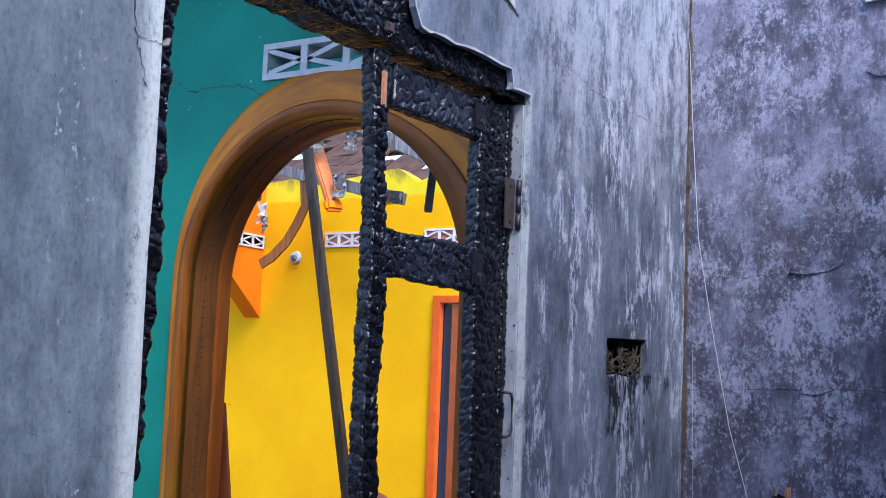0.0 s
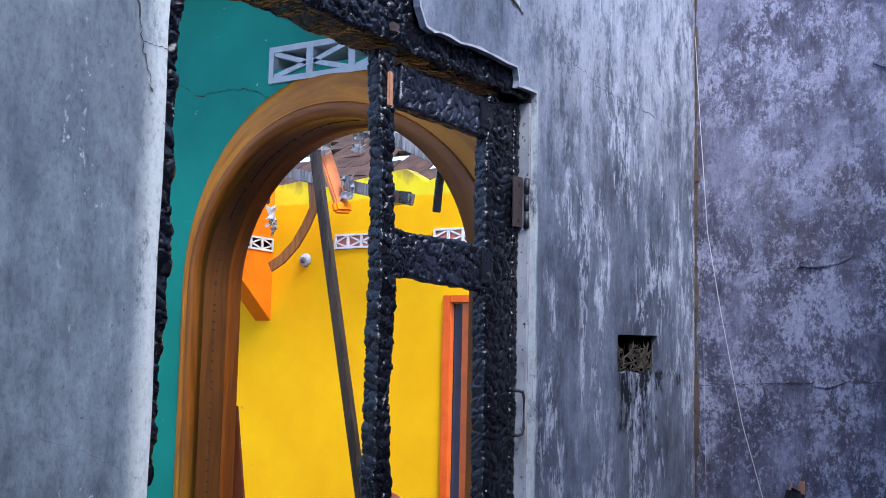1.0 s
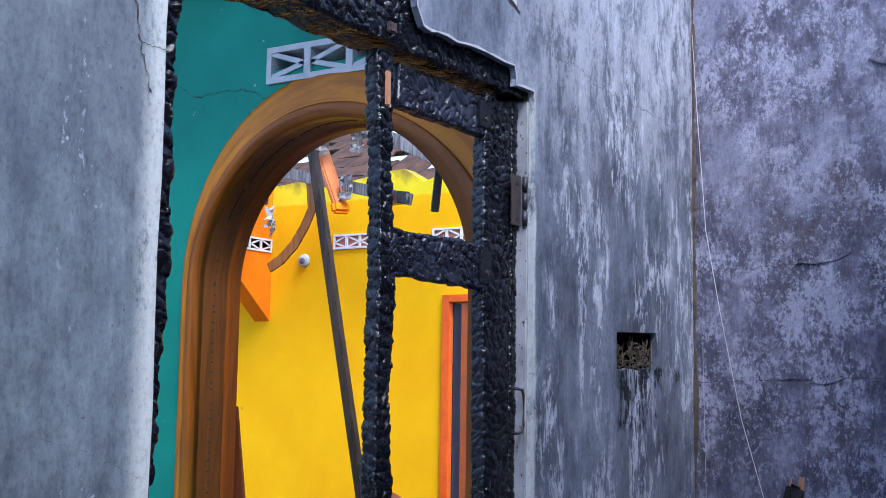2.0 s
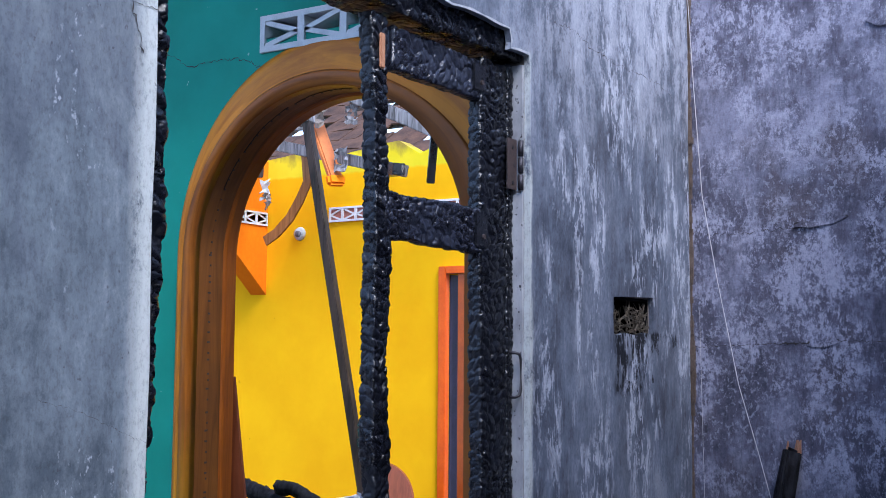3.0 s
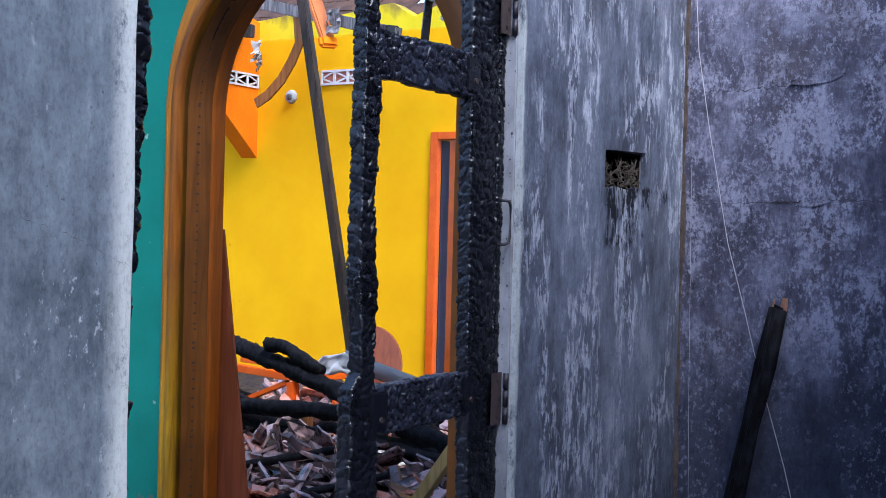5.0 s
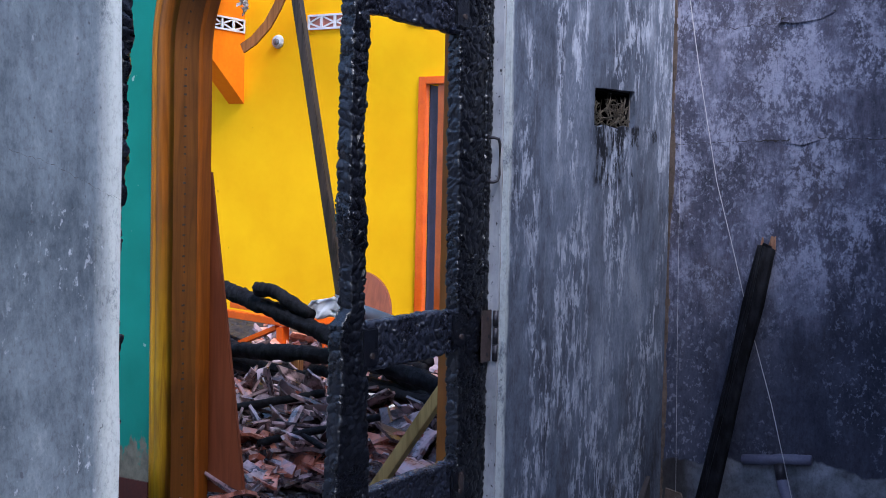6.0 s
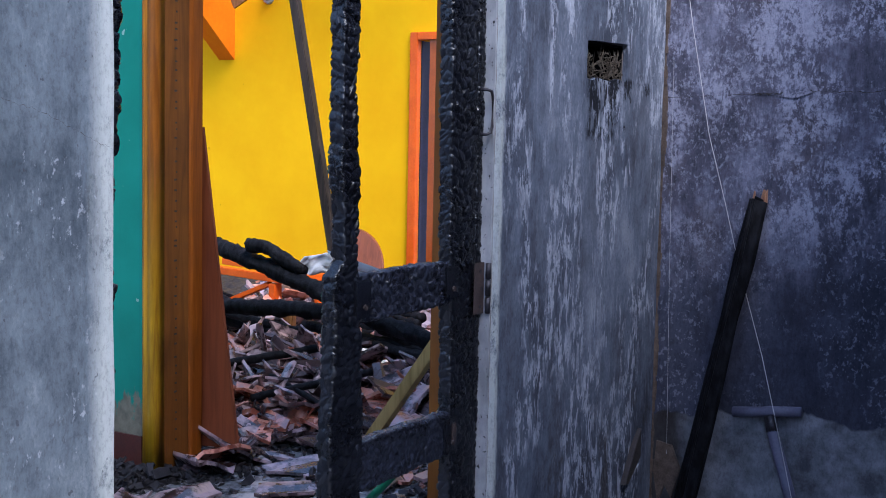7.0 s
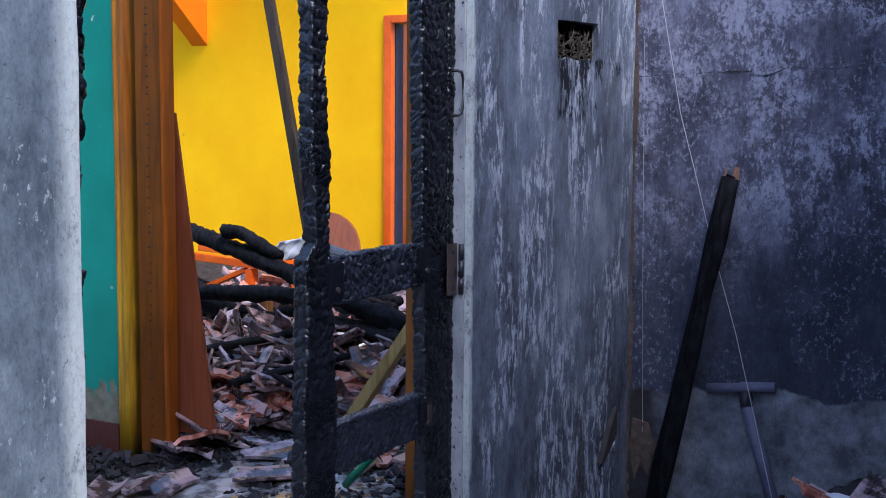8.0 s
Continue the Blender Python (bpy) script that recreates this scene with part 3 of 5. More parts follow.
wall_east = tagged(part("wall_east", a_box(3.245, 3.4, -1.75, 0.0, 0, TOP), END), "violet-grey smoked plaster wall with chalky blooms", "wall", kind="structure")
# unseen closing walls; the near, tall south and return walls shade the end wall
for nm, b in (("wall_shade_south", (0.3, 3.4, -1.9, -1.75, 0, 3.6)), ("wall_shade_return", (0.15, 0.3, -4.65, -1.75, 0, 3.6)), ("wall_south_far", (-4.0, 0.15, -4.65, -4.5, 0, TOP)), ("wall_west", (-4.15, -4.0, -4.65, 4.75, 0, TOP)), ("wall_hall_end", (-4.0, 2.85, 4.6, 4.75, 0, TOP)),
              ("wall_back", (3.05, 7.47, 8.0, 8.15, 0, TOP)), ("wall_side", (3.4, 7.47, 0.0, 0.14, 0, TOP))):
    # the west wall is dark too, to dim side reflections on the char
    tagged(part(nm, a_box(*b), DARK_PLASTER if nm in ("wall_shade_south", "wall_shade_return", "wall_west") else PALE), "plain plaster wall added out of view", "wall", kind="structure")

# green wall with the arch and the ventilation opening
CY, SZ, R0 = 1.17, 1.70, 0.58


def arch_line(a, b, n=40, foot=0.0):
    """Outline of the arched opening widened to the half-width a and the rise b."""
    pts = [(CY + a, foot)] + [(CY + a * math.cos(math.pi * i / n), SZ + b * math.sin(math.pi * i / n)) for i in range(n + 1)] + [(CY - a, foot)]
    return pts


VY0, VY1, VZ0, VZ1 = 0.894, 1.446, 2.424, 2.556
gw = slab([[(0.14, 0), (0.14, 3.05)] + [(0.14 + 0.446 * i, 3.05 + 0.05 * math.sin(i * 2.1)) for i in range(1, 10)] + [(4.6, 3.05), (4.6, 0)] + arch_line(0.63, 0.665),
           [(VY0, VZ0 + 0.05), (VY1, VZ0 + 0.05), (VY1, VZ1), (VY0, VZ1)]], on_x, 2.85, 3.05)
wall_green = tagged(part("wall_green", gw, GREEN), "green painted inner wall pierced by an arch", "wall", kind="structure")
part("skirting", a_box(2.842, 2.85, 1.83, 4.6, 0, 0.125), RED, wall_green, "worn dark red skirting")


def sweep(profile, n=48, foot=0.0):
    """Runs a cross-section of (outward, depth, extra rise at the crown) points up, over and down the arch."""
    st = []
    for i in range(7):
        st.append((1, 0, foot + (SZ - foot) * i / 7, 0.0))
    for i in range(n + 1):
        a = math.pi * i / n
        st.append((math.cos(a), math.sin(a), SZ, math.sin(a)))
    for i in range(7):
        st.append((-1, 0, SZ - (SZ - foot) * (i + 1) / 7, 0.0))
    bm = bmesh.new()
    rows = []
    uv = bm.loops.layers.uv.new("along")
    for c, s, z0, k in st:
        rows.append([bm.verts.new((x, CY + c * (R0 + o + max(0.0, -c) * (0.016 + max(0.0, o) * 2.4)), z0 + s * (R0 + o * (1 + e)))) for o, x, e in profile])
    m = len(profile)
    far, girth = [0.0], [0.0]
    for a, b in zip(rows, rows[1:]):
        far.append(far[-1] + (a[0].co - b[0].co).length)
    for j in range(m):
        girth.append(girth[-1] + (rows[0][j].co - rows[0][(j + 1) % m].co).length)
    for i, (a, b) in enumerate(zip(rows, rows[1:])):
        for j in range(m):
            f = bm.faces.new((a[j], a[(j + 1) % m], b[(j + 1) % m], b[j]))
            for lp, q in zip(f.loops, ((far[i], girth[j]), (far[i], girth[j + 1]), (far[i + 1], girth[j + 1]), (far[i + 1], girth[j]))):
                lp[uv].uv = q
    bm.faces.new(rows[0])
    bm.faces.new(rows[-1][::-1])
    bmesh.ops.recalc_face_normals(bm, faces=bm.faces)
    return bm


arch = base("arch_frame", "varnished wooden arch frame smoked dark inside the reveal", "arch frame", kind="structure")
part("front_trim", sweep([(-0.004, 2.872, 0), (-0.003, 2.85, 0), (0.002, 2.838, 0), (0.010, 2.838, 0), (0.014, 2.828, 0), (0.030, 2.826, 0.4), (0.036, 2.834, 0.7), (0.046, 2.831, 0.9), (0.066, 2.836, 1.15),
                          (0.074, 2.842, 1.2), (0.074, 2.849, 1.2), (0.006, 2.849, 0), (0.002, 2.872, 0)]), OCHRE, arch, "ochre varnished moulded front trim", True)
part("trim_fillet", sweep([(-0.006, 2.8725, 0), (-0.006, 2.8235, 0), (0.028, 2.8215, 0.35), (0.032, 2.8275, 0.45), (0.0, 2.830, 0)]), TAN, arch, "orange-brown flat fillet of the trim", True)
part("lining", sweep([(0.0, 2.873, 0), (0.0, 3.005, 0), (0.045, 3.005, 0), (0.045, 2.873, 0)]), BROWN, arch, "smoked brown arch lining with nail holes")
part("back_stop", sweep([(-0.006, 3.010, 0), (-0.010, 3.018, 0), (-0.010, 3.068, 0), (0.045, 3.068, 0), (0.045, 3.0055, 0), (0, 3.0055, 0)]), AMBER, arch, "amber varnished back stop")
nails = bmesh.new()
for i in range(46):
    z = 0.1 + i * 0.036 + random.uniform(-0.01, 0.01)
    box(nails, 2.933 + random.uniform(-0.006, 0.004), 2.942, CY + R0 - 0.002, CY + R0 + 0.001, z, z + 0.007)
for i in range(30):
    a = 0.05 + i * 0.07
    m = Matrix.Translation((2.938, CY + (R0 - 0.0005) * math.cos(a), SZ + (R0 - 0.0005) * math.sin(a))) @ pose(0, 0, 0, math.degrees(a))
    box(nails, -0.003, 0.003, -0.002, 0.001, -0.0035, 0.0035, m=m)
groove = bmesh.new()
for i in range(38):
    a = 0.5 + i * 0.055
    d = 2.93 + 0.008 * noise.noise((i * 0.35, 1.5, 0.7))
    m = Matrix.Translation((d, CY + (R0 - 0.001) * math.cos(a), SZ + (R0 - 0.001) * math.sin(a))) @ pose(0, 0, 0, math.degrees(a))
    if i % 9 != 4:
        box(groove, -0.0022, 0.0022, -0.001, 0.0008, -0.018, 0.018, m=m)
part("groove", groove, DARKWOOD, arch, "dark open joint along the lining")
tagged(part("nails", nails, RUST, arch), "small rusty nail heads", kind="stuff")


def lattice(name, label, place, u0, u1, v0, v1, d0, d1, bays, material, backing=None, bar=0.016):
    """A pierced ventilation block: frame, posts and crossing bars."""
    top = base(name, label, "vent block")
    part("frame", slab([[(u0, v0), (u0, v1), (u1, v1), (u1, v0)], [(u0 + bar, v0 + bar), (u0 + bar, v1 - bar), (u1 - bar, v1 - bar), (u1 - bar, v0 + bar)]], place, d0, d1), material, top)
    w = (u1 - u0) / bays
    for i in range(bays):
        a, b = u0 + i * w + bar * 0.7, u0 + (i + 1) * w - bar * 0.7
        if i:
            part("post", slab([[(u0 + i * w - bar * 0.7, v0 + bar), (u0 + i * w - bar * 0.7, v1 - bar), (u0 + i * w + bar * 0.7, v1 - bar), (u0 + i * w + bar * 0.7, v0 + bar)]], place, d0 + 0.001, d1), material, top)
        p, q = (a, b) if i % 2 else (b, a)
        mv = v0 + 0.46 * (v1 - v0)
        for s0, s1, t0, t1 in ((q, p, mv, v1 - bar), (q, p, mv, v0 + bar)):
            n = Vector((-(t1 - t0), s1 - s0)).normalized() * bar * 0.42
            part("bar", slab([[(s0 - n.x, t0 - n.y), (s1 - n.x, t1 - n.y), (s1 + n.x, t1 + n.y), (s0 + n.x, t0 + n.y)]], place, d0 + 0.004, d1 - 0.004), material, top)
    if backing:
        part("backing", slab([[(u0, v0), (u0, v1), (u1, v1), (u1, v0)]], place, d1 + 0.001, d1 + 0.004), backing, top)
    return top


lattice("vent_block", "white pierced cement vent block above the wooden arch", on_x, VY0, VY1, VZ0, VZ1, 2.838, 3.0, 3, DUSTY, None, 0.021)

# unseen strip added overhead, its width set to dim the green wall's top
tagged(part("ceiling", a_box(2.3, 2.85, 0.14, 4.6, 3.06, 3.1), DARK_PLASTER), "dark strip added overhead out of view to shade the green wall", "ceiling", kind="structure")

# yellow room: far wall with a doorway, orange cross wall with a haunched opening
ragged = [(8.0 - i * 0.2, 3.03 + 0.04 * math.sin(i * 1.7) + random.uniform(-0.05, 0.05)) for i in range(38)]
yw = slab([[(0.14, 0), (0.14, 3.05)] + ragged[::-1] + [(8.0, 0), (3.541, 0), (3.541, 2.0), (2.75, 2.0), (2.75, 0)]], on_x, 7.47, 7.63)
wall_yellow = tagged(part("wall_yellow", yw, YELLOW), "bright yellow painted wall, scorched along its broken top", "wall", kind="structure")
ow = slab([[(7.469, 1.875), (7.469, 3.0), (7.3, 3.05), (7.1, 2.9), (6.6, 2.98), (5.2, 2.95), (5.2, 2.3), (6.95, 2.3), (7.0, 2.27)]], lambda u, v, d: Vector((u, d, v)), 5.335, 5.5)
wall_orange = tagged(part("wall_orange", ow, ORANGE), "orange painted cross wall with a haunched opening", "wall", kind="structure")
lattice("vent_block", "white pierced vent block in the orange wall", lambda u, v, d: Vector((u, d, v)), 6.9, 7.46, 2.452, 2.565, 5.322, 5.334, 4, WHITE, PINK)
lattice("vent_block", "white pierced vent block with red dust in the yellow wall", on_x, 4.14, 4.672, 2.45, 2.57, 7.452, 7.466, 4, WHITE, PINK)
lattice("vent_block", "white pierced vent block with red dust in the yellow wall", on_x, 3.18, 3.712, 2.45, 2.57, 7.452, 7.466, 4, WHITE, PINK)

door_far = base("door_1", "orange painted doorway with a leaf ajar", "door", kind="structure")
for y0, y1, z0, z1 in ((3.537, 3.603, 0, 2.05), (2.69, 2.753, 0, 2.05), (2.7535, 3.5365, 1.994, 2.05)):
    part("frame_piece", a_box(7.44, 7.50, y0, y1, z0, z1, bevel=0.004), ORANGE_GLOSS, door_far)
part("reveal", a_box(7.503, 7.65, 3.530, 3.5385, 0, 1.99), LILAC, door_far, "lilac painted inner reveal")
leaf = bmesh.new()
box(leaf, 7.46, 7.50, 3.30, 3.44, 0.0, 1.99, 0.004)
part("leaf", leaf, RUSSET, door_far, "russet door leaf standing ajar")
tagged(part("wall_lilac", a_box(11.5, 11.6, 1.0, 9.0, 0, 2.85), LILAC), "lilac painted wall of the room beyond", "wall", kind="structure")

# ---- burnt double door: frame and the one leaf that is left ----
door_frame = base("door_frame", "charred door frame with deep alligator cracks", "door frame", kind="structure")
part("head", charred_bar("x", 0.94, 2.165, flat(2.065), flat(2.30), 0.022, 0.125, (0.024, 0.020), 0.0085, seed=3), CHAR, door_frame, "charred lintel beam", True)
part("jamb", charred_bar("z", 0.0, 2.06, flat(0.931), lambda s: 0.944 + 0.034 * np.clip((s - 0.9) / 0.7, 0, 1), 0.022, 0.11, (0.036, 0.030), 0.015, seed=5, wave=0.008), CHAR, door_frame, "burnt-through jamb with round char lumps", True)
part("jamb", charred_bar("z", 0.0, 2.06, flat(2.131), flat(2.158), 0.040, 0.11, (0.024, 0.016), 0.0065, seed=9, wave=0.002), CHAR, door_frame, "", True)

leaf_1 = base("door_leaf", "burnt panel door leaf reduced to charred stiles and rails", "door leaf")
part("hinge_stile", charred_bar("z", 0.01, 2.05, line(0.4, 2.036, 1.5, 2.004), line(0.4, 2.131, 1.5, 2.128), 0.042, 0.075, (0.025, 0.021), 0.0085, seed=11, wave=0.002), CHAR, leaf_1, "", True)
part("meeting_stile", charred_bar("z", 0.01, 2.052, lambda s: 1.588 - 0.018 * np.clip((s - 1.5) / 0.5, 0, 1) - 0.028 * np.clip((0.99 - s) / 0.03, 0, 1) + 0.006 * np.sin(s * 8),
     lambda s: 1.639 - 0.024 * np.clip((s - 1.6) / 0.4, 0, 1) + 0.025 * np.clip((1.0 - s) / 0.1, 0, 1) + 0.005 * np.sin(s * 13), 0.042, 0.075, (0.026, 0.021), 0.0085, seed=13, wave=0.004), CHAR, leaf_1, "", True)
part("top_rail", charred_bar("x", 1.650, 2.012, flat(1.948), flat(2.042), 0.046, 0.074, (0.030, 0.021), 0.0090, seed=17, wave=0.002), SHEEN_CHAR, leaf_1, "", True)
part("middle_rail", charred_bar("x", 1.62, 2.012, flat(1.588), flat(1.690), 0.046, 0.074, (0.027, 0.018), 0.0100, seed=19, wave=0.004), SHEEN_CHAR, leaf_1, "", True)
part("lock_rail", charred_bar("x", 1.64, 2.03, flat(0.856), flat(0.957), 0.046, 0.074, (0.021, 0.016), 0.0110, seed=23, wave=0.002), SHEEN_CHAR, leaf_1, "", True)
part("lower_rail", charred_bar("x", 1.65, 2.04, flat(0.496), flat(0.602), 0.046, 0.074, (0.016, 0.012), 0.007, seed=29, wave=0.003), SHEEN_CHAR, leaf_1, "", True)
part("bottom_rail", charred_bar("x", 1.65, 2.04, flat(0.02), flat(0.16), 0.046, 0.074, (0.02, 0.013), 0.006, seed=31), CHAR, leaf_1, "", True)
part("split", a_box(1.585, 1.603, 0.034, 0.041, 1.935, 2.01, bevel=0.003), SPLIT, leaf_1, "split of unburnt pink wood")
for x, z, h in ((1.975, 1.965, 0.066), (1.985, 1.60, 0.08), (2.0, 0.872, 0.075), (1.638, 0.865, 0.08), (2.01, 0.505, 0.085)):
    pl = part("tenon_plate", a_box(x - 0.006, x + 0.052, 0.0385, 0.046, z, z + h, bevel=0.003), CHAR, leaf_1, "flat scorched joint plate")
    bolts = bmesh.new()
    tube(bolts, [(x + 0.02, 0.035, z + h * 0.3), (x + 0.02, 0.030, z + h * 0.3)], 0.006)
    part("bolt", bolts, RUST, pl)
part("patch", a_box(2.03, 2.05, 0.0345, 0.04, 0.53, 0.575, bevel=0.003), RUST, leaf_1, "rusty scrap plate")


def hinge(z):
    h = base("butt_hinge", "scorched steel butt hinge on the charred frame", "hinge", "hinges of the burnt leaf")
    part("plate", a_box(2.112, 2.158, 0.030, 0.0335, z - 0.062, z + 0.062, bevel=0.001), RUST, h)
    for i in range(3):
        k = bmesh.new()
        tube(k, [(2.160, 0.020, z - 0.062 + i * 0.042), (2.160, 0.020, z - 0.024 + i * 0.042)], 0.0068, 10)
        part("knuckle", k, STEEL, h, "", True)
    for i in range(3):
        s = bmesh.new()
        tube(s, [(2.138 + 0.008 * (i % 2), 0.031, z - 0.045 + i * 0.043), (2.138 + 0.008 * (i % 2), 0.0285, z - 0.045 + i * 0.043)], 0.005)
        part("screw", s, STEEL, h)


hinge(1.812)
hinge(0.885)
st = base("door_staple", "bent steel pull staple beside the charred stile", "staple")
b = bmesh.new()
tube(b, [(2.132, 0.036, 1.357), (2.138, 0.022, 1.357), (2.146, 0.016, 1.354), (2.150, 0.014, 1.342), (2.150, 0.014, 1.27), (2.146, 0.016, 1.256), (2.138, 0.022, 1.252), (2.132, 0.036, 1.252)], 0.0038, 8)
part("loop", b, STEEL, st, "", True)
lug = base("lintel_lug", "small scorched metal lug on the lintel", "bracket")
part("plate", a_box(1.555, 1.58, 0.006, 0.018, 2.08, 2.102, bevel=0.003), RUST, lug)

# ---- camera-side room: things by the end wall ----
pole = base("charred_pole", "charred roof timber leaning on the smoked wall", "timber")
b = bmesh.new()
P0, P1 = Vector((3.088, -0.138, 0.0)), Vector((3.205, -0.325, 1.085))
beam(b, P0, P1, 0.058, 0.05, 0.008, 0)
bmesh.ops.subdivide_edges(b, edges=b.edges, cuts=5, use_grid_fill=True)
for v in b.verts:
    v.co += noise.noise_vector(v.co * 22) * 0.007 + noise.noise_vector(v.co * 60) * 0.003
part("shaft", b, DULL, pole, "", True)
b = bmesh.new()
for i in range(5):
    o = Vector((random.uniform(-0.014, 0.014), random.uniform(-0.02, 0.02), 0))
    tube(b, [P1 + o - Vector((0, 0, 0.02)), P1 + o * 1.1 + Vector((0.002, -0.004, 0.012 + random.uniform(0, 0.02)))], 0.008, 5, 0.002)
part("split_end", b, SPLIT, pole, "snapped raw pink end grain")

tool = base("floor_wiper", "lilac-grey T-headed floor wiper standing head up", "floor wiper")
b = tube(bmesh.new(), [(3.222, -0.268, 0.428), (3.222, -0.36, 0.439), (3.222, -0.372, 0.443), (3.222, -0.474, 0.453)], 0.016, 14)
part("head", b, PIPE, tool, "", True)
b = tube(bmesh.new(), [(3.218, -0.381, 0.43), (3.206, -0.396, 0.385)], 0.017, 12, 0.019)
part("ferrule", b, STEEL, tool, "dark steel ferrule", True)
b = tube(bmesh.new(), [(3.206, -0.394, 0.39), (3.185, -0.525, 0.0)], 0.018, 14)
part("handle", b, PIPE, tool, "", True)

wire = base("string", "thin pale string hanging slack down the wall", "string")
b = tube(bmesh.new(), [(3.236, -0.004, 2.5), (3.236, -0.02, 2.218), (3.234, -0.045, 1.86), (3.232, -0.09, 1.6), (3.231, -0.155, 1.27), (3.231, -0.215, 1.06), (3.228, -0.268, 0.865), (3.212, -0.352, 0.61), (3.194, -0.402, 0.44), (3.178, -0.438, 0.32), (3.15, -0.51, 0.07), (3.13, -0.53, 0.01)], 0.0012, 6)
part("strand", b, STRING, wire)
wire = base("string", "fine pale thread hanging in the wall corner", "string")
part("strand", tube(bmesh.new(), [(3.24, -0.03, 1.5), (3.236, -0.036, 1.2), (3.238, -0.042, 0.8), (3.236, -0.055, 0.26)], 0.0005, 5), STRING, wire)

# mortar squeezing out of the corner, cracks and peeled flakes of the walls
b = bmesh.new()
for i in range(150):
    z = 0.02 + i * 0.0195
    w = 0.003 + 0.012 * max(0, noise.noise((z * 4.3, 3.2, 1.1))) + random.uniform(0, 0.004)
    box(b, 3.245 - w, 3.246, -w * 1.3, 0.001, z, z + 0.021, m=None)
part("corner_mortar", b, MORTAR, wall_east, "crumbling brown mortar in the corner")


def crack(parent, place, pts, w, seed, n=10, amp=0.006, proud=-0.0015):
    rng = random.Random(seed)
    for i, (p, q) in enumerate(zip(pts, pts[1:])):
        path = wander(p, q, n * 2, amp * 0.8, seed + i)
        part("crack", ribbon(path, [w * rng.choice((0.25, 0.4, 0.6, 0.9)) for _ in path], place, proud), CRACK, parent)


crack(wall_north, on_door_wall, [(0.85, 1.99), (0.873, 1.875), (0.898, 1.81)], 0.0035, 1, 6, 0.004)
crack(wall_north, on_door_wall, [(0.873, 1.884), (0.926, 1.886)], 0.002, 5, 6, 0.002)
crack(wall_north, on_door_wall, [(0.72, 1.28), (0.80, 1.26), (0.86, 1.235), (0.925, 1.21)], 0.0009, 7, 6, 0.003)
crack(wall_north, on_door_wall, [(2.30, 2.196), (2.40, 2.205), (2.52, 2.177), (2.75, 2.17), (3.0, 2.175), (3.1, 2.15)], 0.0025, 9, 8, 0.008)
crack(wall_north, on_door_wall, [(1.90, 2.305), (1.97, 2.28), (2.02, 2.288), (2.09, 2.262)], 0.012, 15, 6, 0.008)
on_end_out = lambda u, v, d: Vector((3.245 + d, u, v))
crack(wall_east, on_end_out, [(-0.0, 1.384), (-0.14, 1.39), (-0.28, 1.394)], 0.0025, 21, 10, 0.003)
crack(wall_east, on_end_out, [(-0.28, 1.394), (-0.38, 1.398), (-0.456, 1.403)], 0.008, 25, 9, 0.004)
crack(wall_east, on_end_out, [(-0.456, 1.403), (-0.62, 1.40), (-0.8, 1.42)], 0.003, 27, 10, 0.004)
crack(wall_east, on_end_out, [(-0.05, 1.735), (-0.2, 1.735), (-0.36, 1.752)], 0.003, 31, 8, 0.008)
crack(wall_east, on_end_out, [(-0.33, 1.755), (-0.41, 1.765), (-0.49, 1.771)], 0.009, 35, 8, 0.003)
crack(wall_green, on_x, [(2.05, 2.58), (1.937, 2.505), (1.80, 2.42)], 0.004, 41, 6, 0.008, 2.8485)
crack(wall_green, on_x, [(1.80, 2.42), (1.65, 2.425), (1.53, 2.415), (1.45, 2.375)], 0.005, 45, 6, 0.008, 2.8485)


def flake(name, place, outline, lift, material, parent, seed):
    """A curled scale of plaster: fast at one end, lifting at the other."""
    rng = random.Random(seed)
    bm = bmesh.new()
    n = len(outline)
    cu, cv = sum(p[0] for p in outline) / n, sum(p[1] for p in outline) / n
    f = [bm.verts.new(place(u, v, -0.001 - lift * rng.uniform(0.2, 1.0))) for u, v in outline]
    k = [bm.verts.new(place(u, v, 0.001)) for u, v in outline]
    c = bm.verts.new(place(cu, cv, -0.002 - lift * 0.3))
    for i in range(n):
        j = (i + 1) % n
        bm.faces.new((f[i], f[j], c))
        bm.faces.new((k[i], k[j], f[j], f[i]))
    bmesh.ops.recalc_face_normals(bm, faces=bm.faces)
    return part(name, bm, material, parent)


flake("flake", on_door_wall, [(1.90, 2.31), (1.96, 2.285), (2.02, 2.292), (2.07, 2.272), (2.06, 2.30), (1.98, 2.32)], 0.006, CHALK, wall_north, 1)
flake("flake", on_end_out, [(-0.33, 1.748), (-0.38, 1.742), (-0.45, 1.752), (-0.49, 1.771), (-0.43, 1.782), (-0.36, 1.771)], 0.006, END, wall_east, 2)
flake("flake", on_end_out, [(-0.36, 1.388), (-0.41, 1.383), (-0.46, 1.40), (-0.44, 1.412), (-0.38, 1.408)], 0.005, END, wall_east, 3)
flake("flake", on_end_out, [(-0.555, 2.35), (-0.59, 2.33), (-0.66, 2.335), (-0.66, 2.375), (-0.6, 2.38)], 0.014, END, wall_east, 4)
flake("flake", on_end_out, [(-0.02, 0.30), (-0.07, 0.29), (-0.10, 0.22), (-0.075, 0.12), (-0.05, 0.16), (-0.03, 0.10), (-0.01, 0.2)], 0.012, MORTAR, wall_east, 5)
flake("flake", on_door_wall, [(2.99, 0.21), (3.06, 0.31), (3.12, 0.36), (3.13, 0.27), (3.05, 0.20)], 0.02, CRACK, wall_north, 6)
flake("flake", on_door_wall, [(3.02, 0.06), (3.03, 0.19), (3.12, 0.25), (3.14, 0.12), (3.10, 0.04)], 0.012, WALL, wall_north, 7)
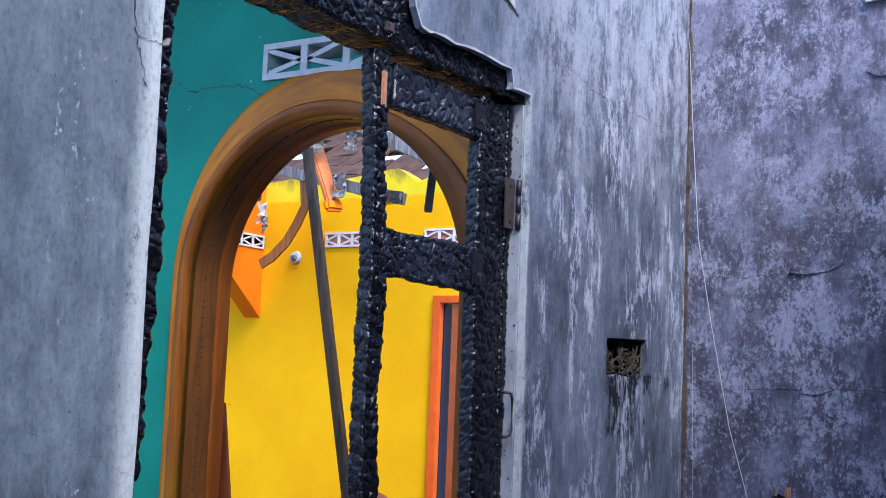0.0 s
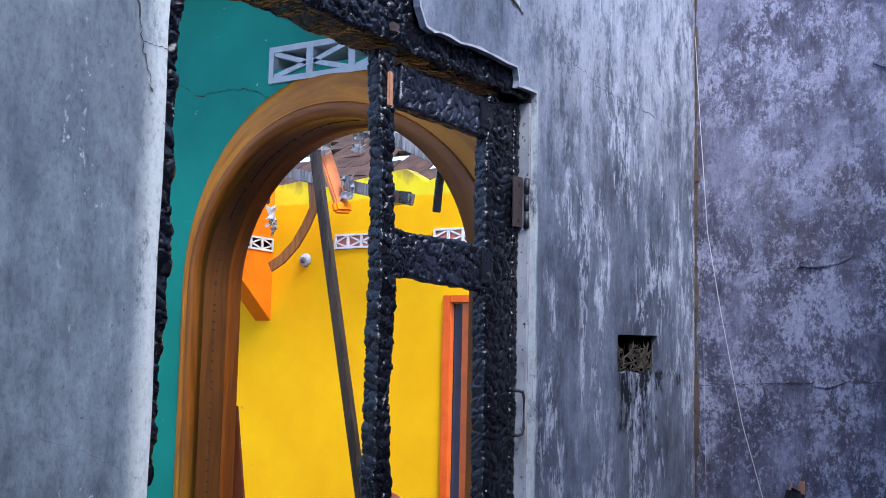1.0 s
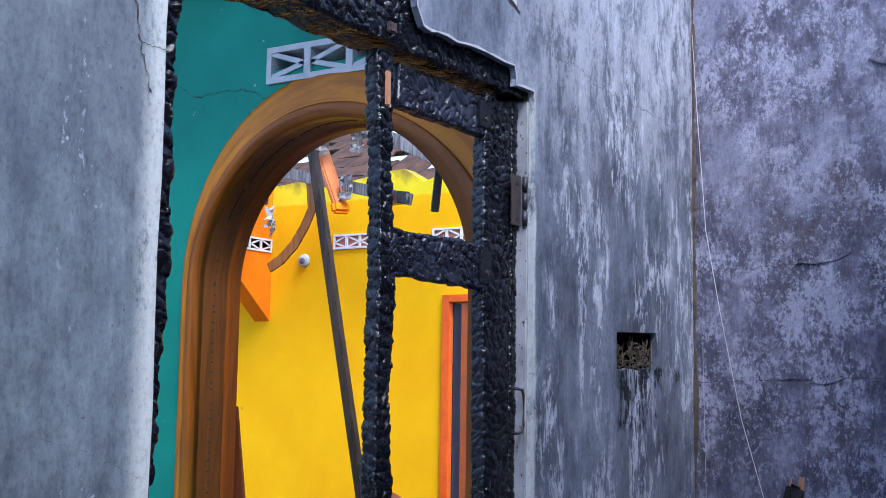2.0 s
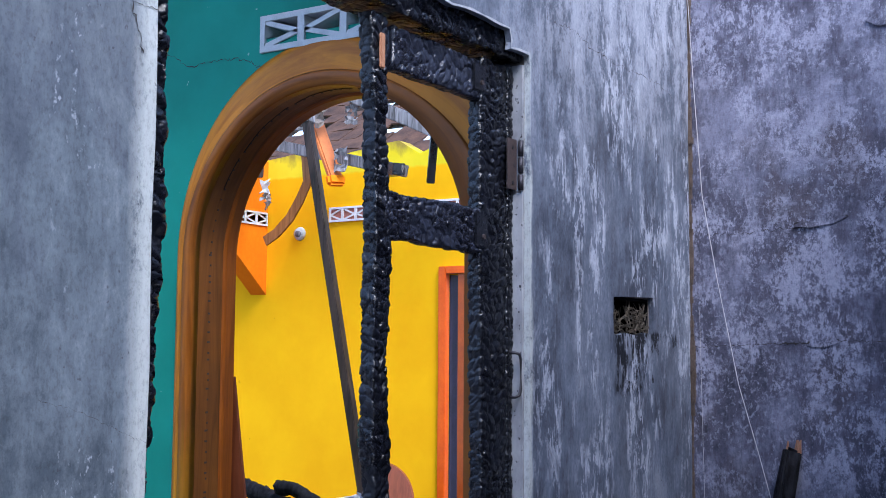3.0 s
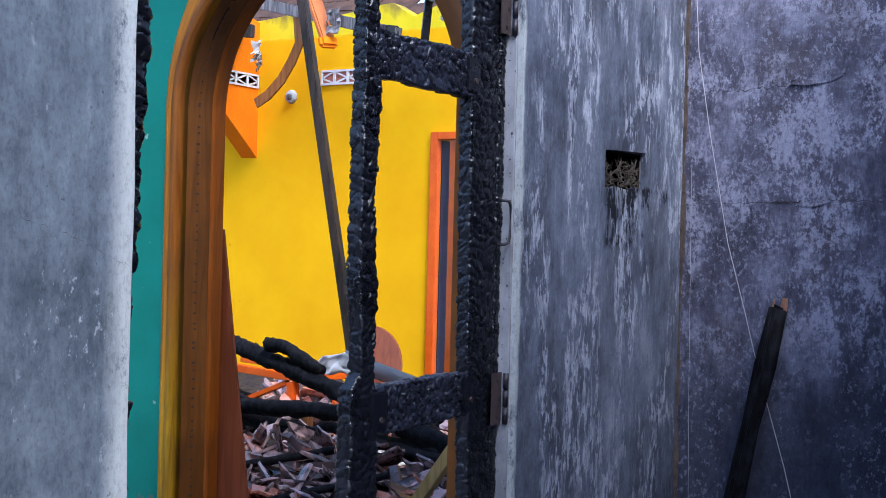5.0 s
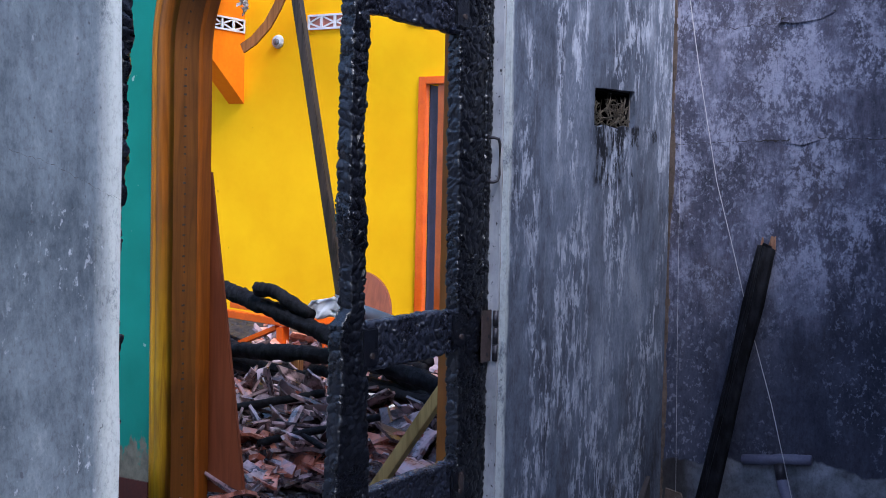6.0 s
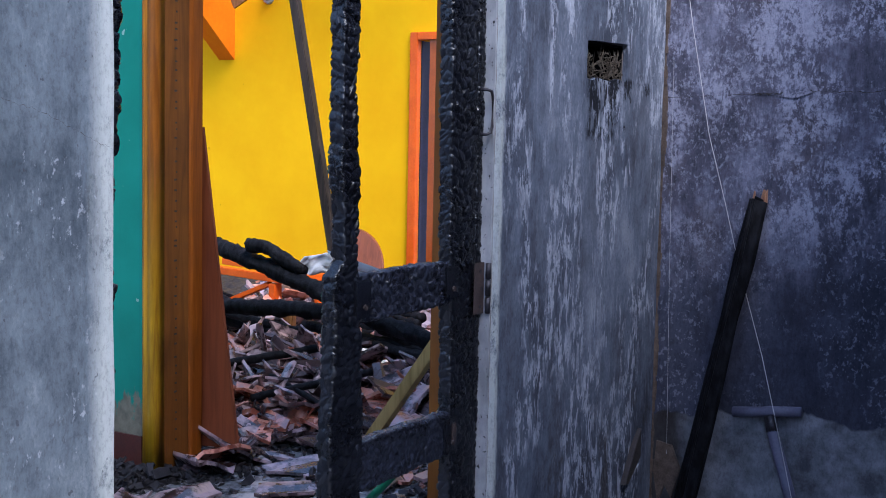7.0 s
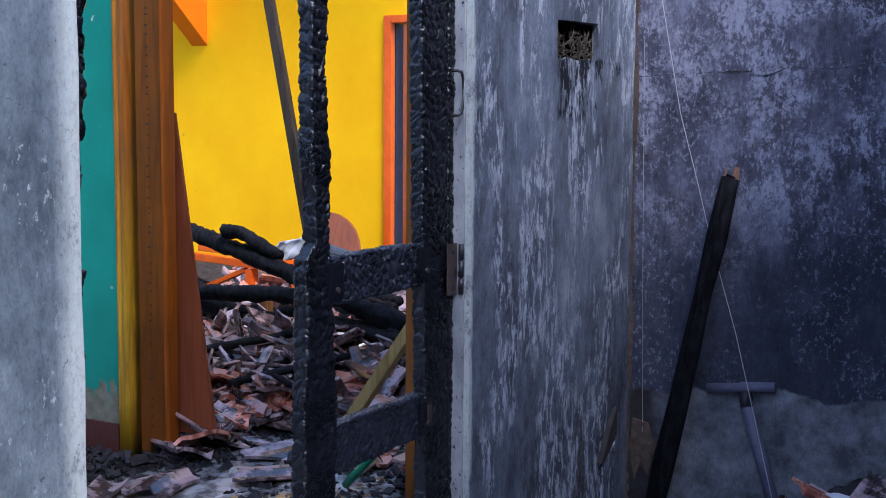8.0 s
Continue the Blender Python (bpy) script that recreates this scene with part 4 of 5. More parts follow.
# socket recess high on the end wall
rec = base("wall_bracket", "chipped white bracket set high in the smoked wall", "bracket")
part("rim", slab([[(-0.63, 2.565), (-0.63, 2.66), (-0.55, 2.66), (-0.555, 2.56)], [(-0.62, 2.582), (-0.62, 2.65), (-0.575, 2.65), (-0.575, 2.58)]], on_end_out, -0.014, -0.0005), WHITE, rec)
part("hollow", a_box(3.2425, 3.2445, -0.62, -0.575, 2.58, 2.65), CRACK, rec)

nest = base("straw_nest", "dry straw and twigs stuffed into the wall hole", "nest")
b = bmesh.new()
for i in range(170):
    c = Vector((random.uniform(2.675, 2.925), 0, 1.418 + random.random() ** 1.4 * 0.08))
    c.y = random.uniform(0.010, 0.07) if c.x < 2.78 else random.uniform(0.006, 0.03)
    d = Vector((random.uniform(-1, 1), random.uniform(-0.5, 0.3), random.uniform(-0.5, 0.6))).normalized() * random.uniform(0.012, 0.03)
    p, q = c - d, c + d
    for e in (p, q):
        e.x, e.y, e.z = min(max(e.x, 2.664), 2.932), min(max(e.y, 0.006), 0.076), min(max(e.z, 1.4165), 1.515)
    tube(b, [p, (p + q) / 2 + Vector((0, 0, random.uniform(-0.004, 0.004))), q], random.uniform(0.0009, 0.0022), 4)
tagged(part("straw_tangle", b, STRAW, nest), kind="stuff")


# ---- fallen clay tiles and rubble ----
def shard(rng):
    """A broken piece of an interlocking clay roof tile: troughs, raised ribs and snapped ends."""
    L, W, T = rng.uniform(0.16, 0.36), rng.uniform(0.10, 0.21), rng.uniform(0.011, 0.016)
    rib, bow, cut = rng.uniform(0.010, 0.022), rng.uniform(-0.01, 0.028), rng.uniform(-0.5, 0.5)
    rise = (rib, 0.0, rib * 0.7, rib * 0.7, 0.0, rib * 1.1) if W > 0.15 else (rib, 0.0, 0.0, rib * 0.9, rib)
    n = len(rise)
    jag = [[rng.uniform(-0.16, 0.16) * L for _ in range(n)] for _ in range(2)]
    bm = bmesh.new()
    up, dn = [], []
    for a in range(3):
        for rows, lift in ((up, T), (dn, 0.0)):
            row = []
            for k in range(n):
                y = W * (k / (n - 1) - 0.5)
                x = L * (a / 2 - 0.5) + cut * y + (jag[0][k] if a == 0 else jag[1][k] if a == 2 else 0.0)
                row.append(bm.verts.new((x, y, rise[k] + bow * (1 - (2 * y / W) ** 2) - 0.4 * bow * (a - 1) ** 2 + lift)))
            rows.append(row)
    for a in range(2):
        for k in range(n - 1):
            bm.faces.new((up[a][k], up[a + 1][k], up[a + 1][k + 1], up[a][k + 1]))
            bm.faces.new((dn[a][k + 1], dn[a + 1][k + 1], dn[a + 1][k], dn[a][k]))
        bm.faces.new((up[a][0], dn[a][0], dn[a + 1][0], up[a + 1][0]))
        bm.faces.new((up[a + 1][n - 1], dn[a + 1][n - 1], dn[a][n - 1], up[a][n - 1]))
    for k in range(n - 1):
        bm.faces.new((up[0][k + 1], dn[0][k + 1], dn[0][k], up[0][k]))
        bm.faces.new((up[2][k], dn[2][k], dn[2][k + 1], up[2][k + 1]))
    bmesh.ops.recalc_face_normals(bm, faces=bm.faces)
    return bm


rng = random.Random(4)
SHARDS = [mesh_of("tile_piece", shard(rng), TILE) for _ in range(16)]
BLACKENED = [mesh_of("tile_piece", shard(rng), BLACKTILE) for _ in range(10)]


def heap(x, y):
    """Height of the rubble over the floor."""
    front = 3.28 + 0.55 * max(0.0, min(1.0, (1.75 - y) / 0.8)) + 0.05 * math.sin(y * 9)
    d = x - front
    if d <= 0:
        return 0.0
    h = 0.15 * (1 - math.exp(-d / 0.5))
    return h * (0.85 + 0.3 * noise.noise((x * 1.7, y * 1.7, 0)))


nx, ny = 90, 150
xs, ys = [3.2 + 4.2 * i / nx for i in range(nx + 1)], [0.5 + 6.5 * j / ny for j in range(ny + 1)]
bm = bmesh.new()
vs = [[bm.verts.new((x, y, heap(x, y) - 0.02 + 0.035 * noise.noise((x * 14, y * 14, 2)) * (1 if heap(x, y) > 0.01 else 0))) for y in ys] for x in xs]
for i in range(nx):
    for j in range(ny):
        bm.faces.new((vs[i][j], vs[i + 1][j], vs[i + 1][j + 1], vs[i][j + 1]))
bed = tagged(part("rubble_bed", bm, GRIT), "ash and crushed tile covering the floor", "rubble", kind="stuff")

count = 0
while count < 285:
    x = 3.2 + 3.1 * rng.random() ** 1.4
    y = 0.8 + 0.48 * (x - 2.6) + rng.uniform(-0.75, 1.45) * (0.6 + 0.14 * (x - 3))
    h = heap(x, y)
    if not (0.8 < y < 6.8) or (h < 0.012 and rng.random() > 0.10) or (x < 3.12):
        continue
    tilt = 32 if h > 0.06 else 5
    black = rng.random() < 0.15
    ob = tagged(new("clay_tile", rng.choice(BLACKENED if black else SHARDS)), "broken clay roof tile burnt black and wet" if black else "broken clay roof tile, terracotta blackened by fire", "clay tile", "fallen tiles")
    ob.matrix_world = pose(x, y, h + rng.uniform(0.0, 0.035) * (1 if h > 0.03 else 0.0) + (0.016 if h > 0.06 else 0.003), rng.gauss(0, tilt), rng.gauss(0, tilt), rng.uniform(0, 360))
    count += 1

V, F = [], []


def crumb(x, y, z, s):
    """A small angular fragment."""
    m = pose(x, y, z, rng.uniform(0, 360), rng.uniform(-40, 40), rng.uniform(0, 360)) @ Matrix.Diagonal((s * rng.uniform(0.6, 1.6), s * rng.uniform(0.5, 1), s * rng.uniform(0.12, 0.4), 1))
    k = len(V)
    V.extend([tuple(m @ Vector(c)) for c in ((-1, -1, -1), (1, -0.7, -1), (0.8, 1, -1), (-0.9, 0.8, -1), (-0.8, -0.9, 1), (0.9, -0.8, 1), (0.9, 0.9, 1), (-1, 0.7, 1))])
    F.extend([tuple(k + i for i in f) for f in ((3, 2, 1, 0), (4, 5, 6, 7), (0, 1, 5, 4), (1, 2, 6, 5), (2, 3, 7, 6), (3, 0, 4, 7))])


for i in range(1900):
    x = 3.25 + 3.6 * rng.random() ** 1.7
    y = 0.8 + 0.48 * (x - 2.6) + rng.uniform(-0.8, 1.5) * (0.6 + 0.14 * (x - 3))
    h = heap(x, y)
    if h > 0.01 and 0.6 < y < 6.8:
        crumb(x, y, h + rng.uniform(-0.01, 0.04), rng.uniform(0.012, 0.045))
for i in range(420):
    x = 3.35 + 2.8 * rng.random() ** 1.3
    y = 0.8 + 0.48 * (x - 2.6) + rng.uniform(-0.8, 1.5) * (0.6 + 0.14 * (x - 3))
    h = heap(x, y)
    if h < 0.05 or not 0.6 < y < 6.8:
        continue
    m = pose(x, y, h + rng.uniform(-0.02, 0.02), rng.gauss(0, 30), rng.gauss(0, 30), rng.uniform(0, 360)) @ Matrix.Scale(rng.uniform(0.4, 0.9), 4)
    k, src = len(V), rng.choice(SHARDS)
    V.extend([tuple(m @ v.co) for v in src.vertices])
    F.extend([tuple(k + q for q in p.vertices) for p in src.polygons])
for i in range(150):
    x, y = rng.uniform(4.8, 5.9), rng.uniform(2.4, 3.8)
    m = pose(x, y, heap(x, y) + rng.uniform(-0.03, 0.02), rng.gauss(0, 15), rng.gauss(0, 15), rng.uniform(0, 360))
    k, src = len(V), rng.choice(SHARDS)
    V.extend([tuple(m @ v.co) for v in src.vertices])
    F.extend([tuple(k + q for q in p.vertices) for p in src.polygons])
me = bpy.data.meshes.new("tile_crumbs")
me.from_pydata(V, [], F)
me.materials.append(TILE)
tagged(new("tile_crumbs", me), "crushed terracotta and black tile fragments", "rubble", kind="stuff")

V, F = [], []
for i in range(1500):
    x, y = rng.uniform(2.2, 3.6), rng.uniform(0.2, 2.3)
    if noise.noise((x * 2.6, y * 2.6, 5)) > 0.34 - 0.5 * (x < 3.0 and y > 1.2) or x > 2.84 and (y > 1.74 or y < 0.6):
        continue
    s = rng.uniform(0.003, 0.014) if rng.random() < 0.85 else rng.uniform(0.014, 0.03)
    crumb(x, y, s * 0.25, s)
for i in range(420):
    crumb(rng.uniform(2.8, 3.25), 1.735 - abs(rng.gauss(0, 0.12)), abs(rng.gauss(0.0, 0.012)), rng.uniform(0.004, 0.017))
for i in range(500):
    y = -0.35 - 0.7 * rng.random()
    crumb(3.23 - abs(rng.gauss(0, 0.16)), y, abs(rng.gauss(0.0, 0.05)) * min(1, (-0.3 - y) * 3), rng.uniform(0.008, 0.04))
for i in range(700):
    x = 2.84 - abs(rng.gauss(0, 0.22))
    y = 1.62 + 0.55 * rng.random()
    crumb(x, y, abs(rng.gauss(0.0, 0.018)) * (1 if x > 2.6 else 0.3), rng.uniform(0.005, 0.026))
me = bpy.data.meshes.new("floor_grit")
me.from_pydata(V, [], F)
me.materials.append(GRIT)
tagged(new("floor_grit", me), "black ash crumbs and grit scattered on the wet floor", "rubble", kind="stuff")

# heap against the foot of the end wall
bm = bmesh.new()
vs = [[bm.verts.new((2.75 + 0.494 * i / 24, -1.3 + 0.95 * j / 40, max(-0.01, 0.23 * math.exp(-((0.494 - 0.494 * i / 24) / 0.24) ** 2) * min(1, max(0, 40 - j) / 16) - 0.02 + 0.03 * noise.noise((i * 0.6, j * 0.6, 9.3))))) for j in range(41)] for i in range(25)]
for i in range(24):
    for j in range(40):
        bm.faces.new((vs[i][j], vs[i + 1][j], vs[i + 1][j + 1], vs[i][j + 1]))
tagged(part("ash_heap", bm, GRIT), "heap of ash and burnt scraps along the wall foot", "rubble", kind="stuff")
for i in range(14):
    x, y = 3.2 - 0.26 * rng.random(), -0.52 - 0.55 * rng.random()
    z = 0.225 * math.exp(-((3.244 - x) / 0.24) ** 2) * min(1, (-0.35 - y) / 0.38)
    ob = tagged(new("clay_tile", rng.choice(SHARDS)), "sooty tile fragment on the ash heap", "clay tile", "fallen tiles")
    ob.matrix_world = pose(x, y, z, rng.gauss(0, 16), rng.gauss(0, 16), rng.uniform(0, 360)) @ Matrix.Scale(0.55, 4)

# whole fragments lying by themselves
for x, y, z, rx, ry, rz, k in ((2.50, 1.55, 0.004, 0, 2, 30, 0), (2.62, 1.42, 0.004, 3, 0, 10, 3), (3.22, 1.28, 0.006, 4, -3, -25, 5), (2.9, 1.18, 0.004, 0, 4, -30, 7), (2.93, 1.62, 0.03, 14, 8, 60, 9), (3.02, 1.57, 0.05, -22, 14, 20, 2),
                               (3.1, 1.66, 0.07, 24, -10, 75, 4), (3.06, -0.62, 0.09, 20, -12, 40, 6), (3.12, -0.75, 0.12, -16, 18, 100, 8), (2.98, -0.72, 0.07, 12, 10, 5, 10), (3.14, -0.52, 0.05, -25, 12, 160, 12)):
    ob = tagged(new("clay_tile", SHARDS[k]), "loose fragment of clay roof tile on the wet floor", "clay tile", "fallen tiles")
    ob.matrix_world = pose(x, y, z, rx, ry, rz)
for i in range(16):
    ob = tagged(new("clay_tile", rng.choice(BLACKENED)), "blackened tile fragment at the foot of the arch", "clay tile", "fallen tiles")
    ob.matrix_world = pose(rng.uniform(2.9, 3.3), 1.69 - abs(rng.gauss(0, 0.1)), rng.uniform(0.012, 0.05), rng.gauss(0, 20), rng.gauss(0, 20), rng.uniform(0, 360)) @ Matrix.Scale(0.36, 4)
scrap = base("paper_scrap", "crumpled white paper scrap on the rubble", "paper")
b = slab([[(-0.05, -0.015), (0.02, -0.02), (0.05, 0.0), (0.02, 0.02), (-0.03, 0.015)]], lambda u, v, d: Vector((3.14 + v, -0.70 + u, 0.17 + d + 0.1 * u + 0.2 * v)), 0, 0.003)
part("sheet", b, PAPER, scrap)

# ---- beyond the arch: fallen timbers and furniture ----
board = base("leaning_board", "red-brown board leaning behind the arch", "board")
b = slab([[(1.785, 1.27), (1.572, 0.07), (2.1, 0.03), (2.1, 1.27)]], lambda u, v, d: Vector((d + 0.03 * v, u, v)), 3.075, 3.092)
part("panel", b, PANEL, board)
b = bmesh.new()
beam(b, (3.078 + 0.038, 1.784, 1.265), (3.078, 1.571, 0.075), 0.006, 0.012, 0.001)
part("edge_strip", b, PANEL, board, "pale raw edge")


def charred_log(name, label, pts, r, seed, material=None, sides=14):
    t = base(name, label, "timber", "fallen charred timbers")
    fine = []
    for p, q in zip(pts, pts[1:]):
        p, q = Vector(p), Vector(q)
        n = max(3, int((q - p).length / 0.022))
        fine += [p.lerp(q, i / n) for i in range(n)]
    fine.append(Vector(pts[-1]))
    bm = tube(bmesh.new(), fine, r, sides)
    for v in bm.verts:
        v.co += noise.noise_vector(v.co * 14 + Vector((seed, 0, 0))) * r * 0.25 + noise.noise_vector(v.co * 38) * r * 0.22 + noise.noise_vector(v.co * 90) * r * 0.15
    part("log", bm, material or DULL, t, "", True)
    return t


charred_log("charred_beam", "long charred roof beam lying across the rubble", [(4.72, 3.2, 0.66), (4.6, 2.65, 0.56), (4.5, 2.1, 0.43), (4.45, 1.55, 0.26)], 0.045, 3)
charred_log("charred_beam", "forked burnt stump lying on the roof beam", [(4.6, 2.78, 0.665), (4.58, 2.66, 0.672), (4.58, 2.55, 0.62), (4.57, 2.4, 0.56)], 0.036, 5)
charred_log("charred_beam", "level charred beam propped over the tiles", [(4.14, 2.75, 0.405), (4.1, 2.3, 0.435), (4.06, 1.7, 0.46), (4.02, 1.2, 0.36)], 0.038, 7)
for i in range(9):
    y = 1.4 + 0.09 * i + rng.uniform(-0.1, 0.1)
    charred_log("charred_beam", "short charred batten in the rubble", [(4.3 + 0.12 * i, y, 0.23 + 0.02 * (i % 3)), (4.5 + 0.12 * i, y + rng.uniform(0.5, 0.9), 0.25 + 0.03 * (i % 2))], rng.uniform(0.018, 0.034), 20 + i)
for i in range(11):
    x, y = 4.5 + 0.09 * i, 2.35 + 0.1 * i + rng.uniform(-0.15, 0.15)
    charred_log("charred_beam", "charred batten fallen round the bench", [(x, y, 0.17 + 0.02 * (i % 3)), (x + rng.uniform(-0.15, 0.3), y + rng.uniform(0.45, 0.8), 0.2 + 0.05 * (i % 4))], rng.uniform(0.016, 0.03), 40 + i)
for p, q, r in (((3.55, 1.9, 0.14), (3.95, 1.55, 0.23), 0.016), ((3.75, 2.3, 0.2), (4.15, 2.0, 0.26), 0.018), ((3.6, 1.5, 0.12), (3.75, 1.95, 0.2), 0.012)):
    charred_log("charred_beam", "thin charred lath among broken tiles", [p, q], r, int(r * 900))

sheet = base("crumpled_sheet", "crumpled white plastic sheet on the burnt beams", "sheet")
b = bmesh.new()
g = [[b.verts.new((4.75 + 0.025 * noise.noise((i * 0.77, j * 0.63, 3.3)), 2.60 - 0.36 * i / 10, 0.53 + 0.11 * j / 6 * math.sin(math.pi * (i + 0.6) / 11.5) + 0.025 * noise.noise((i * 0.7, j * 0.9, 1.4)))) for j in range(7)] for i in range(11)]
for i in range(10):
    for j in range(6):
        b.faces.new((g[i][j], g[i + 1][j], g[i + 1][j + 1], g[i][j + 1]))
b.normal_update()
bmesh.ops.solidify(b, geom=b.faces[:], thickness=0.004)
part("folds", b, PAPER, sheet, "", True)

bench = base("wooden_bench", "broken orange painted wooden bench in the rubble", "bench")
for nm, p, q, w, h in (("rail", (5.4, 3.95, 0.425), (5.4, 3.12, 0.385), 0.07, 0.045), ("rail", (5.75, 3.95, 0.425), (5.75, 3.12, 0.385), 0.05, 0.045), ("brace", (5.4, 3.66, 0.20), (5.4, 3.28, 0.355), 0.045, 0.03), ("leg", (5.4, 3.245, 0.36), (5.4, 3.235, 0.02), 0.07, 0.05),
                       ("leg", (5.5, 2.98, 0.37), (5.5, 2.96, 0.04), 0.07, 0.05), ("leg", (5.4, 3.9, 0.40), (5.4, 3.9, 0.05), 0.06, 0.05), ("crosspiece", (5.4, 3.14, 0.385), (5.75, 3.1, 0.385), 0.05, 0.04)):
    part(nm, beam(bmesh.new(), p, q, w, h, 0.004), ORANGE_GLOSS, bench)
stub = base("table_leg", "brown turned table leg standing in the tiles", "table leg")
part("post", beam(bmesh.new(), (4.75, 2.66, 0.05), (4.78, 2.67, 0.31), 0.09, 0.07, 0.008), HONEY, stub)

disc = base("round_board", "red-brown quarter-round board leaning by the yellow wall", "board")
out = [(3.87 - 0.33 * math.sin(math.pi * 0.62 * i / 24), 0.25 + 0.33 * math.cos(math.pi * 0.62 * i / 24)) for i in range(25)] + [(3.87, 0.12)]
part("top", slab([out], lambda u, v, d: Vector((d + 0.25 * v, u, v)), 6.95, 6.975), PANEL, disc)
part("foot", beam(bmesh.new(), (6.93, 3.95, 0.22), (6.93, 3.42, 0.24), 0.05, 0.04, 0.004), PANEL, disc)

plank = base("timber_plank", "unburnt yellow timber leaning behind the door", "plank")
part("plank", beam(bmesh.new(), (3.5, 1.30, 0.0), (3.5, 0.80, 0.70), 0.05, 0.045, 0.003), TIMBER, plank)
pipe = base("plastic_pipe", "green plastic pipe end on the wet floor", "pipe")
part("pipe", tube(bmesh.new(), [(2.95, 0.895, 0.012), (2.95, 0.84, 0.071), (2.95, 0.66, 0.265)], 0.015, 12), HOSE, pipe, "", True)

tall = base("leaning_rafter", "long smoke-darkened rafter leaning from floor to roof", "rafter")
part("rafter", beam(bmesh.new(), (4.9, 2.35, 0.15), (4.9, 2.888, 2.75), 0.062, 0.045, 0.004, 10), DARKWOOD, tall)
part("bare_end", beam(bmesh.new(), (4.9, 2.87, 2.66), (4.905, 2.89, 2.80), 0.078, 0.053, 0.004, 10), GREYWOOD, tall, "pale bare end")

# ---- what is left of the roof over the yellow room ----
for p, q, w, h, m, lab in (((7.25, 5.6, 3.22), (7.0, 3.62, 2.73), 0.075, 0.09, GREYWOOD, "grey roof beam sagging over the yellow wall"), ((6.9, 4.3, 3.44), (7.0, 2.9, 2.80), 0.10, 0.10, GREYWOOD, "grey roof plate slipped from the wall top"),
                           ((7.0, 3.36, 3.02), (7.05, 3.43, 2.63), 0.06, 0.03, CHAR, "charred batten end hanging down"), ((7.3, 5.45, 2.95), (6.7, 4.8, 2.78), 0.11, 0.10, DARKWOOD, "dark burnt beam stub over the orange wall"),
                           ((7.2, 4.0, 2.78), (6.95, 3.64, 2.74), 0.1, 0.09, CHAR, "black burnt beam end")):
    t = base("burnt_beam", lab, "beam", "remains of the roof")
    part("timber", beam(bmesh.new(), p, q, w, h, 0.006), m, t)
batten = base("bowed_batten", "bowed brown batten hanging against the yellow wall", "batten")
pp = [(7.35, 5.24, 2.31), (7.35, 5.12, 2.37), (7.35, 4.98, 2.49), (7.35, 4.88, 2.63), (7.3, 4.8, 2.78), (7.2, 4.72, 2.95)]
mid = [((p[1] + 1.38) * 0.974 - 1.38, 1.355 + (p[2] - 1.355) * 0.974) for p in pp[:5]] + [(4.67, 3.02)]
side = [Vector((mid[min(i + 1, 5)][1] - mid[max(i - 1, 0)][1], -(mid[min(i + 1, 5)][0] - mid[max(i - 1, 0)][0]))).normalized() * 0.04 for i in range(6)]
rim = [(m[0] + s.x, m[1] + s.y) for m, s in zip(mid, side)] + [(m[0] - s.x, m[1] - s.y) for m, s in zip(mid[::-1], side[::-1])]
b = slab([rim], on_x, 7.12, 7.14)
part("strip", b, HONEY, batten, "")
ridge = base("ridge_tile", "orange ridge tile hanging among burnt rafters", "ridge tile", "remains of the roof")
part("body", beam(bmesh.new(), (7.0, 4.46, 3.17), (6.98, 4.25, 2.72), 0.125, 0.05, 0.012, 12), plain("ridge_orange", (0.42, 0.10, 0.02), (0.62, 0.19, 0.045), 9, 0.6), ridge)
part("lip", beam(bmesh.new(), (6.98, 4.26, 2.75), (6.975, 4.235, 2.66), 0.15, 0.07, 0.02, 12), ORANGE, ridge)
